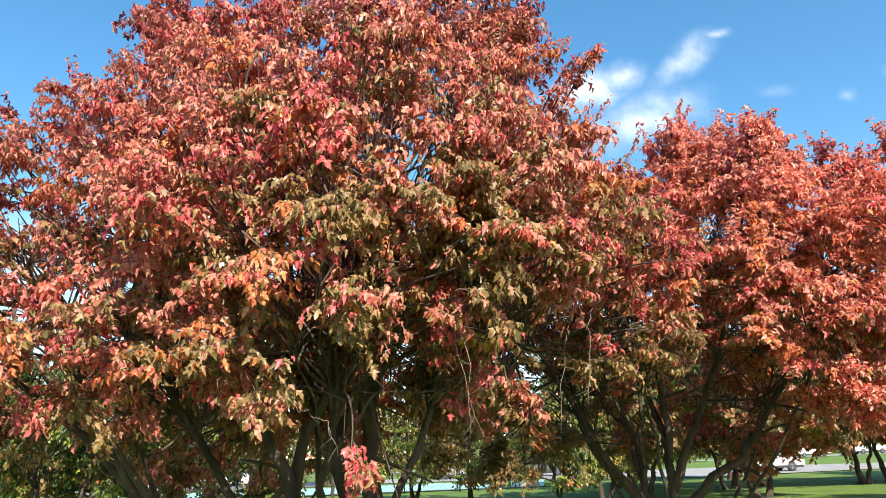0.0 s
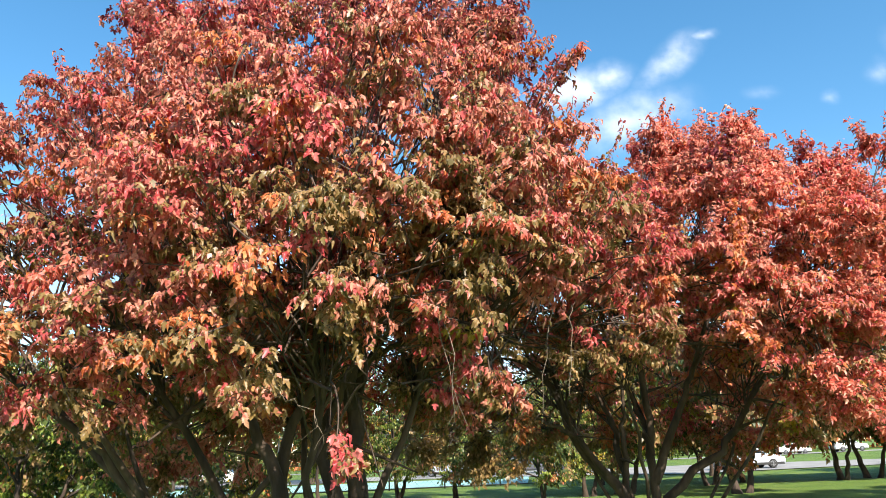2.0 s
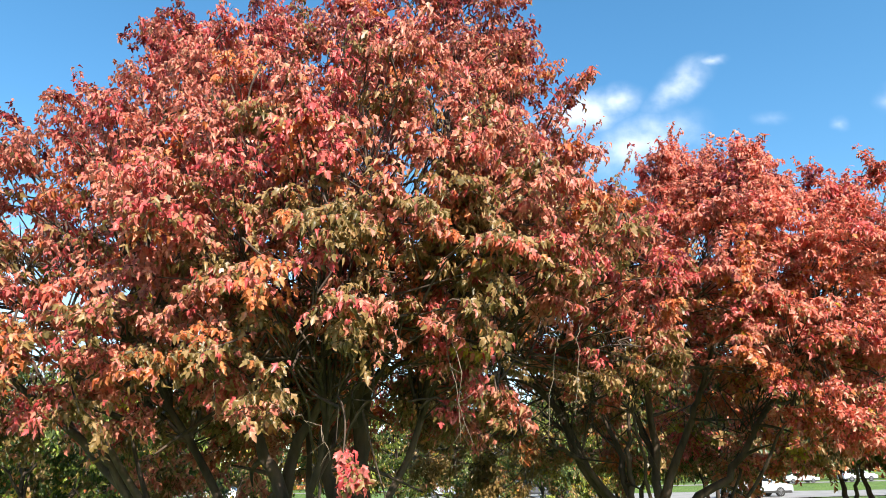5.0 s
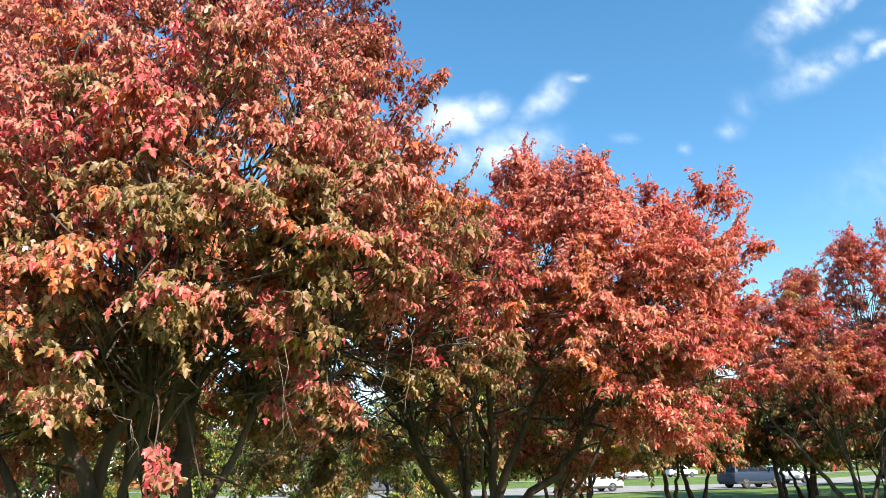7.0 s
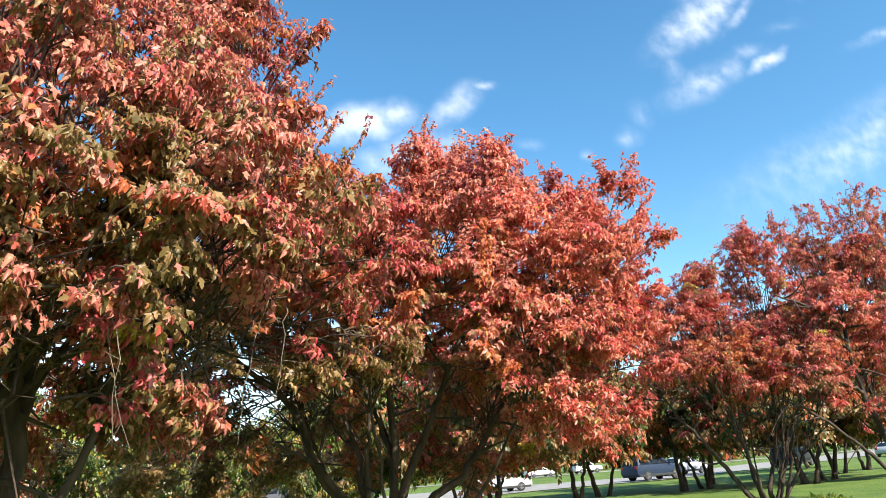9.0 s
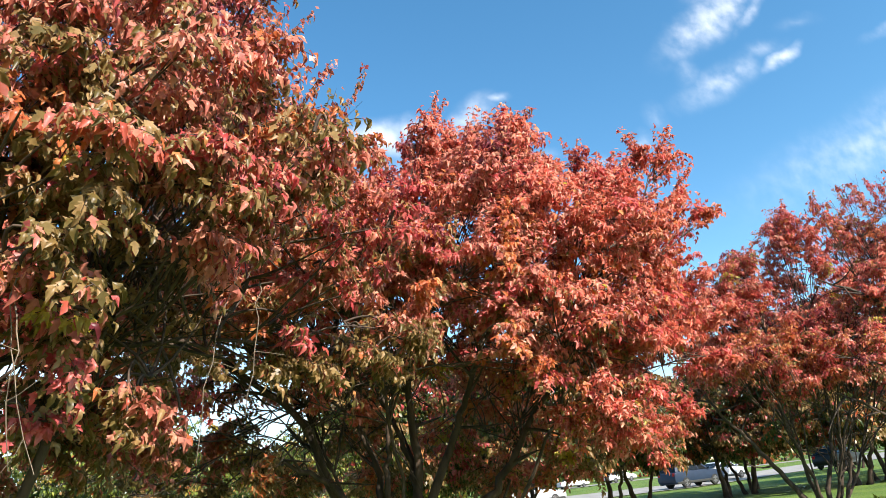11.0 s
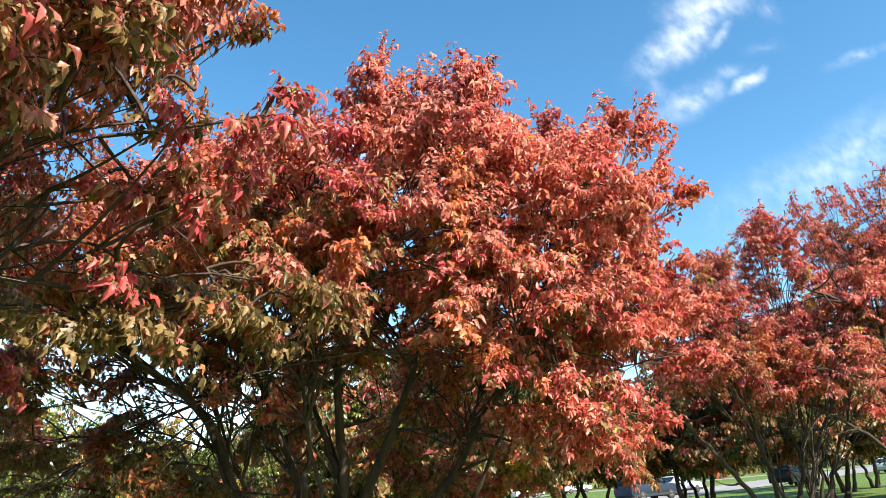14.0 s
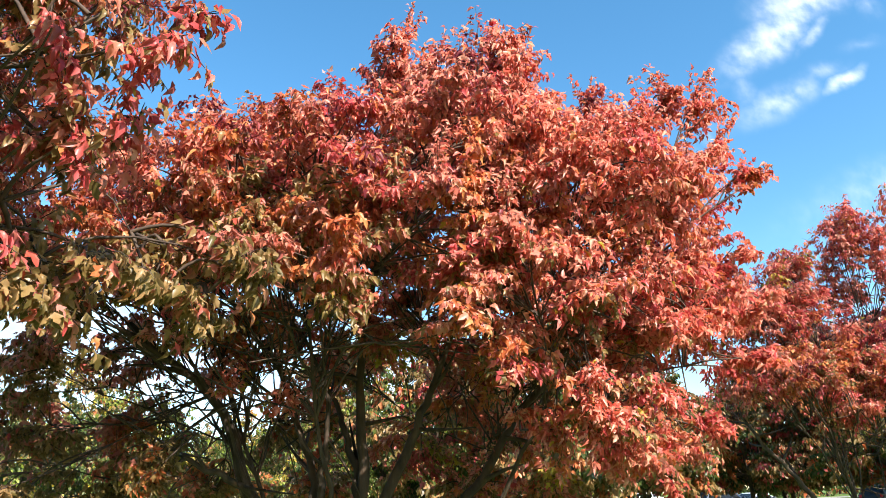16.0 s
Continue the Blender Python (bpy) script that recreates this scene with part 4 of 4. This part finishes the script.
# ---- vehicles ----
TYRE = surface("tyre_rubber", (0.012, 0.012, 0.012), (0.03, 0.03, 0.03), 20, 0.8)
RIM = surface("alloy", (0.16, 0.16, 0.17), (0.24, 0.24, 0.25), 10, 0.45, 0.7)
GLASS = surface("car_glass", (0.015, 0.018, 0.02), (0.03, 0.035, 0.04), 3, 0.06)
LAMP = surface("lamp_glass", (0.7, 0.7, 0.7), (0.85, 0.85, 0.85), 10, 0.15)
TAIL = surface("tail_lamp", (0.35, 0.01, 0.01), (0.5, 0.02, 0.02), 10, 0.2)
TRIM = surface("black_trim", (0.015, 0.015, 0.015), (0.03, 0.03, 0.03), 10, 0.5)


def paint(name, c):
    m, nt, p = nodes_of(name)
    n = tex(nt, "ShaderNodeTexNoise", 3.0)
    nt.links.new(ramp(nt, n.outputs[0], [(0.3, tuple(k * 0.85 for k in c)), (0.7, c)]), p.inputs["Base Color"])
    p.inputs["Roughness"].default_value = 0.45
    p.inputs["Specular IOR Level"].default_value = 0.3
    p.inputs["Coat Weight"].default_value = 0.03
    p.inputs["Coat Roughness"].default_value = 0.05
    return m


NAVY, SILVER, WHITE = paint("navy_paint", (0.016, 0.03, 0.062)), paint("silver_paint", (0.42, 0.44, 0.47)), paint("white_paint", (0.75, 0.75, 0.74))
GREY, BLACK = paint("grey_paint", (0.10, 0.10, 0.11)), paint("black_paint", (0.012, 0.012, 0.014))


def extruded(profile, width_of, bevel=0.0):
    """A closed side outline (x, z) drawn out across, its half width given by the height."""
    bm = bmesh.new()
    left = [bm.verts.new((x, -width_of(z), z)) for x, z in profile]
    right = [bm.verts.new((x, width_of(z), z)) for x, z in profile]
    bm.faces.new(left)
    bm.faces.new(right[::-1])
    n = len(profile)
    for k in range(n):
        bm.faces.new((left[k], right[k], right[(k + 1) % n], left[(k + 1) % n])[::-1])
    bmesh.ops.recalc_face_normals(bm, faces=bm.faces[:])
    if bevel:
        bmesh.ops.bevel(bm, geom=bm.edges[:], offset=bevel, segments=2, affect="EDGES", profile=0.6)
    return bm


def panel(corners, thick=0.012):
    bm = bmesh.new()
    f = bm.faces.new([bm.verts.new(c) for c in corners])
    bmesh.ops.solidify(bm, geom=[f], thickness=thick)
    return bm


def wheel(parent, x, y, r, side):
    bm = bmesh.new()
    bmesh.ops.create_cone(bm, cap_ends=True, segments=24, radius1=r, radius2=r, depth=0.22, matrix=Matrix.Translation((x, y, r)) @ Matrix.Rotation(radians(90), 4, "X"))
    bmesh.ops.bevel(bm, geom=[e for e in bm.edges if abs(e.verts[0].co.y - e.verts[1].co.y) < 1e-4], offset=0.03, segments=2, affect="EDGES")
    tyre = part("wheel", bm, TYRE, parent, "black rubber tyre on a pale rim")
    rim = bmesh.new()
    for k in range(10):
        a = k * math.pi / 5
        bmesh.ops.create_cube(rim, size=1, matrix=Matrix.Translation((x + math.cos(a) * r * 0.36, y + side * 0.108, r + math.sin(a) * r * 0.36)) @ Matrix.Rotation(-a, 4, "Y") @ Matrix.Diagonal((r * 0.6, 0.02, r * 0.13, 1)))
    bmesh.ops.create_cone(rim, cap_ends=True, segments=20, radius1=r * 0.16, radius2=r * 0.12, depth=0.03, matrix=Matrix.Translation((x, y + side * 0.112, r)) @ Matrix.Rotation(radians(90), 4, "X"))
    part("rim", rim, RIM, tyre)


def car(name, label, material, at, heading, shape, group="parked cars"):
    """A parked car: its front towards +x before turning."""
    root = tagged(new(name), label, "car", group)
    x0, y0 = at
    root.matrix_world = pose(x0, y0, float(height(x0, y0)) + 0.05, 0, 0, heading)
    if shape == "suv":
        low = [(-2.28, 0.42), (-2.32, 0.62), (-2.26, 1.02), (-2.1, 1.08), (1.0, 1.06), (1.7, 1.0), (2.16, 0.9), (2.3, 0.72), (2.3, 0.42), (2.1, 0.3), (-2.1, 0.3)]
        top = [(-2.16, 1.06), (-1.98, 1.56), (-1.7, 1.68), (-0.2, 1.71), (0.35, 1.62), (1.1, 1.05)]
        cuts, base, peak, r, axle = (-1.95, -0.95, 0.0, 0.85), 1.1, 1.58, 0.36, (-1.32, 1.34)
    else:
        low = [(-2.25, 0.38), (-2.3, 0.6), (-2.22, 0.92), (-1.5, 0.97), (1.0, 0.92), (1.7, 0.84), (2.16, 0.72), (2.28, 0.58), (2.28, 0.34), (2.1, 0.24), (-2.1, 0.24)]
        top = [(-1.75, 0.95), (-1.0, 1.34), (-0.6, 1.42), (0.1, 1.42), (0.4, 1.36), (1.15, 0.92)]
        cuts, base, peak, r, axle = (-1.45, -0.55, 0.2, 0.9), 0.97, 1.34, 0.31, (-1.38, 1.36)
    waist, crest = top[0][1], max(z for _, z in top)

    def half(z):
        return 0.86 - 0.22 * max(0.0, (z - waist) / (crest - waist))

    part("body", extruded(low, lambda z: 0.9 if z > 0.5 else 0.87, 0.05), material, root, "", True)
    part("cabin", extruded(top, half, 0.035), material, root, "", True)
    back_slope, front_slope = (top[1][0] - top[0][0]) / (top[1][1] - top[0][1]), (top[-1][0] - top[-2][0]) / (top[-1][1] - top[-2][1])
    for s in (-1, 1):
        for k in range(3):
            a, b = cuts[k] + 0.04, cuts[k + 1] - 0.04
            ah, bh = a, b
            if k == 0:
                ah = a + back_slope * (peak - base)
            if k == 2:
                bh = min(b, b + front_slope * (peak - base))
            q = [(a, s * (half(base) + 0.008), base), (b, s * (half(base) + 0.008), base), (bh, s * (half(peak) + 0.008), peak), (ah, s * (half(peak) + 0.008), peak)]
            part("window", panel(q), GLASS, root, "dark side window")
        for ax in axle:
            wheel(root, ax, s * 0.80, r, s)
        part("headlight", box_bm(0.16, 0.34, 0.13, (2.2, s * 0.66, low[6][1] - 0.06), 0.03), LAMP, root, "clear headlight")
        part("tail_light", box_bm(0.1, 0.22, 0.26, (-2.24, s * 0.72, low[2][1] - 0.12), 0.03), TAIL, root, "red tail light")
        part("wing_mirror", box_bm(0.12, 0.2, 0.13, (0.85, s * 0.98, base + 0.06), 0.03), material, root)
    (xa, za), (xb, zb) = top[-1], top[-2]
    part("windscreen", panel([(xa + 0.01, -half(za) * 0.92, za + 0.03), (xa + 0.01, half(za) * 0.92, za + 0.03), (xb + 0.02, half(zb) * 0.92, zb), (xb + 0.02, -half(zb) * 0.92, zb)]), GLASS, root, "dark windscreen")
    (xa, za), (xb, zb) = top[0], top[1]
    part("rear_window", panel([(xa - 0.01, -half(za) * 0.88, za + 0.08), (xa - 0.01, half(za) * 0.88, za + 0.08), (xb - 0.02, half(zb) * 0.88, zb), (xb - 0.02, -half(zb) * 0.88, zb)]), GLASS, root, "dark rear window")
    part("sill_trim", box_bm(4.3, 1.84, 0.16, (0, 0, low[-1][1] + 0.06), 0.03), TRIM, root, "black lower trim")
    return root


car("suv", "dark blue parked sport utility car beside the lawn", NAVY, (30.6, 49.0), 12, "suv")
car("sedan", "silver parked sedan on the drive", SILVER, (19.0, 50.5), 8, "sedan")
car("sedan", "pale blue-grey parked car behind the suv", SILVER, (37.5, 55.5), 20, "sedan")
car("suv", "black parked car half hidden by maple stems", BLACK, (44.5, 50.5), 25, "suv")
car("sedan", "silver parked car by the lawn edge", SILVER, (66.0, 61.0), 28, "sedan")
for x, y, a, m, s, lab in ((45, 103.5, 3, WHITE, "sedan", "white car parked along the far street"), (53, 104, 3, WHITE, "suv", "white car parked along the far street"),
                           (5.0, 62.0, -6, GREY, "sedan", "dark grey car parked behind the court fence"), (9.5, 60.5, -30, GREY, "suv", "dark grey car parked behind the court fence"),
                           (-29, 60.0, 2, SILVER, "sedan", "silver car parked by the court"), (-20, 60.5, 2, WHITE, "sedan", "white car parked by the court"), (-1.5, 62.5, -3, SILVER, "sedan", "silver car parked by the court")):
    car(s, lab, m, (x, y), a, s)

# ---- court ----
COURT = surface("court_paint", (0.22, 0.42, 0.38), (0.30, 0.50, 0.45), 0.6, 0.85)
FENCE = surface("fence_steel", (0.02, 0.022, 0.022), (0.045, 0.047, 0.046), 12, 0.5, 0.4)
tagged(strip("court", [(-34, 39.5), (3.5, 41.5)], [(-34, 52), (4.5, 53)], COURT, 0.06), "pale blue-green sports court", "court", kind="structure")


def fence(a, b, count, tall, label):
    root = tagged(new("fence"), label, "fence")
    root.location = (a[0], a[1], 0)
    d = np.array(b) - np.array(a)
    length = float(np.hypot(*d))
    along = d / length
    for k in range(count):
        q = along * length * k / (count - 1)
        g = float(height(a[0] + q[0], a[1] + q[1]))
        bm = bmesh.new()
        bmesh.ops.create_cone(bm, cap_ends=True, segments=10, radius1=0.04, radius2=0.04, depth=tall + 0.2, matrix=Matrix.Translation((q[0], q[1], g + tall / 2 - 0.1)))
        bmesh.ops.create_uvsphere(bm, u_segments=10, v_segments=6, radius=0.055, matrix=Matrix.Translation((q[0], q[1], g + tall)))
        part("post", bm, FENCE, root, "", True)
    g = float(height(a[0], a[1]))
    for z in (tall - 0.05, tall / 2, 0.12):
        rail = Tubes()
        rail.add([(0, 0, g + z), (d[0] / 2, d[1] / 2, g + z), (d[0], d[1], g + z)], [0.025] * 3, 8)
        finish("rail", rail.mesh("rail"), [FENCE], root)
    net = Tubes()
    n = int(length / 0.22)
    for k in range(n):
        for s in (-1, 1):
            u0, u1 = k * 0.22, k * 0.22 + s * tall
            z0, z1 = 0.1, tall
            if u1 < 0:
                z1 = z0 + (tall - z0) * (u0 / (u0 - u1)) if u0 > 0 else z0 + 0.01
                u1 = 0
            if u1 > length:
                z1 = z0 + (tall - z0) * ((length - u0) / (u1 - u0))
                u1 = length
            net.add([(*(along * u0), g + z0), (*(along * u1), g + z1)], [0.004, 0.004], 3)
    tagged(finish("chain_link", net.mesh("chain_link"), [FENCE], root), kind="stuff")


fence((-34, 38.6), (4.9, 40.4), 14, 3.0, "tall dark chain-link fence round the court")
fence((4.9, 40.4), (6.2, 54.0), 6, 3.0, "dark chain-link fence on the short side of the court")
BOARD = surface("white_board", (0.72, 0.72, 0.70), (0.82, 0.82, 0.80), 2.0, 0.6)
CONCRETE = surface("concrete", (0.30, 0.29, 0.27), (0.42, 0.41, 0.38), 3.0, 0.9, 0, 0.01)
board = tagged(new("notice_board"), "blank white board on two dark posts by the fence", "board")
board.location = (-26.9, 45.0, 0)
part("panel", box_bm(2.3, 0.06, 1.3, (0, 0, 0.95), 0.01), BOARD, board, "white panel")
for s in (-1, 1):
    part("post", box_bm(0.08, 0.08, 1.9, (s * 1.0, 0.08, 0.75), 0.01), FENCE, board)
pier = tagged(new("pier"), "square grey concrete pier beside the court", "pillar")
pier.location = (-29.9, 45.0, 0)
part("shaft", box_bm(0.8, 0.8, 2.6, (0, 0, 1.1), 0.03), CONCRETE, pier)
part("cap", box_bm(0.95, 0.95, 0.14, (0, 0, 2.47), 0.03), CONCRETE, pier)
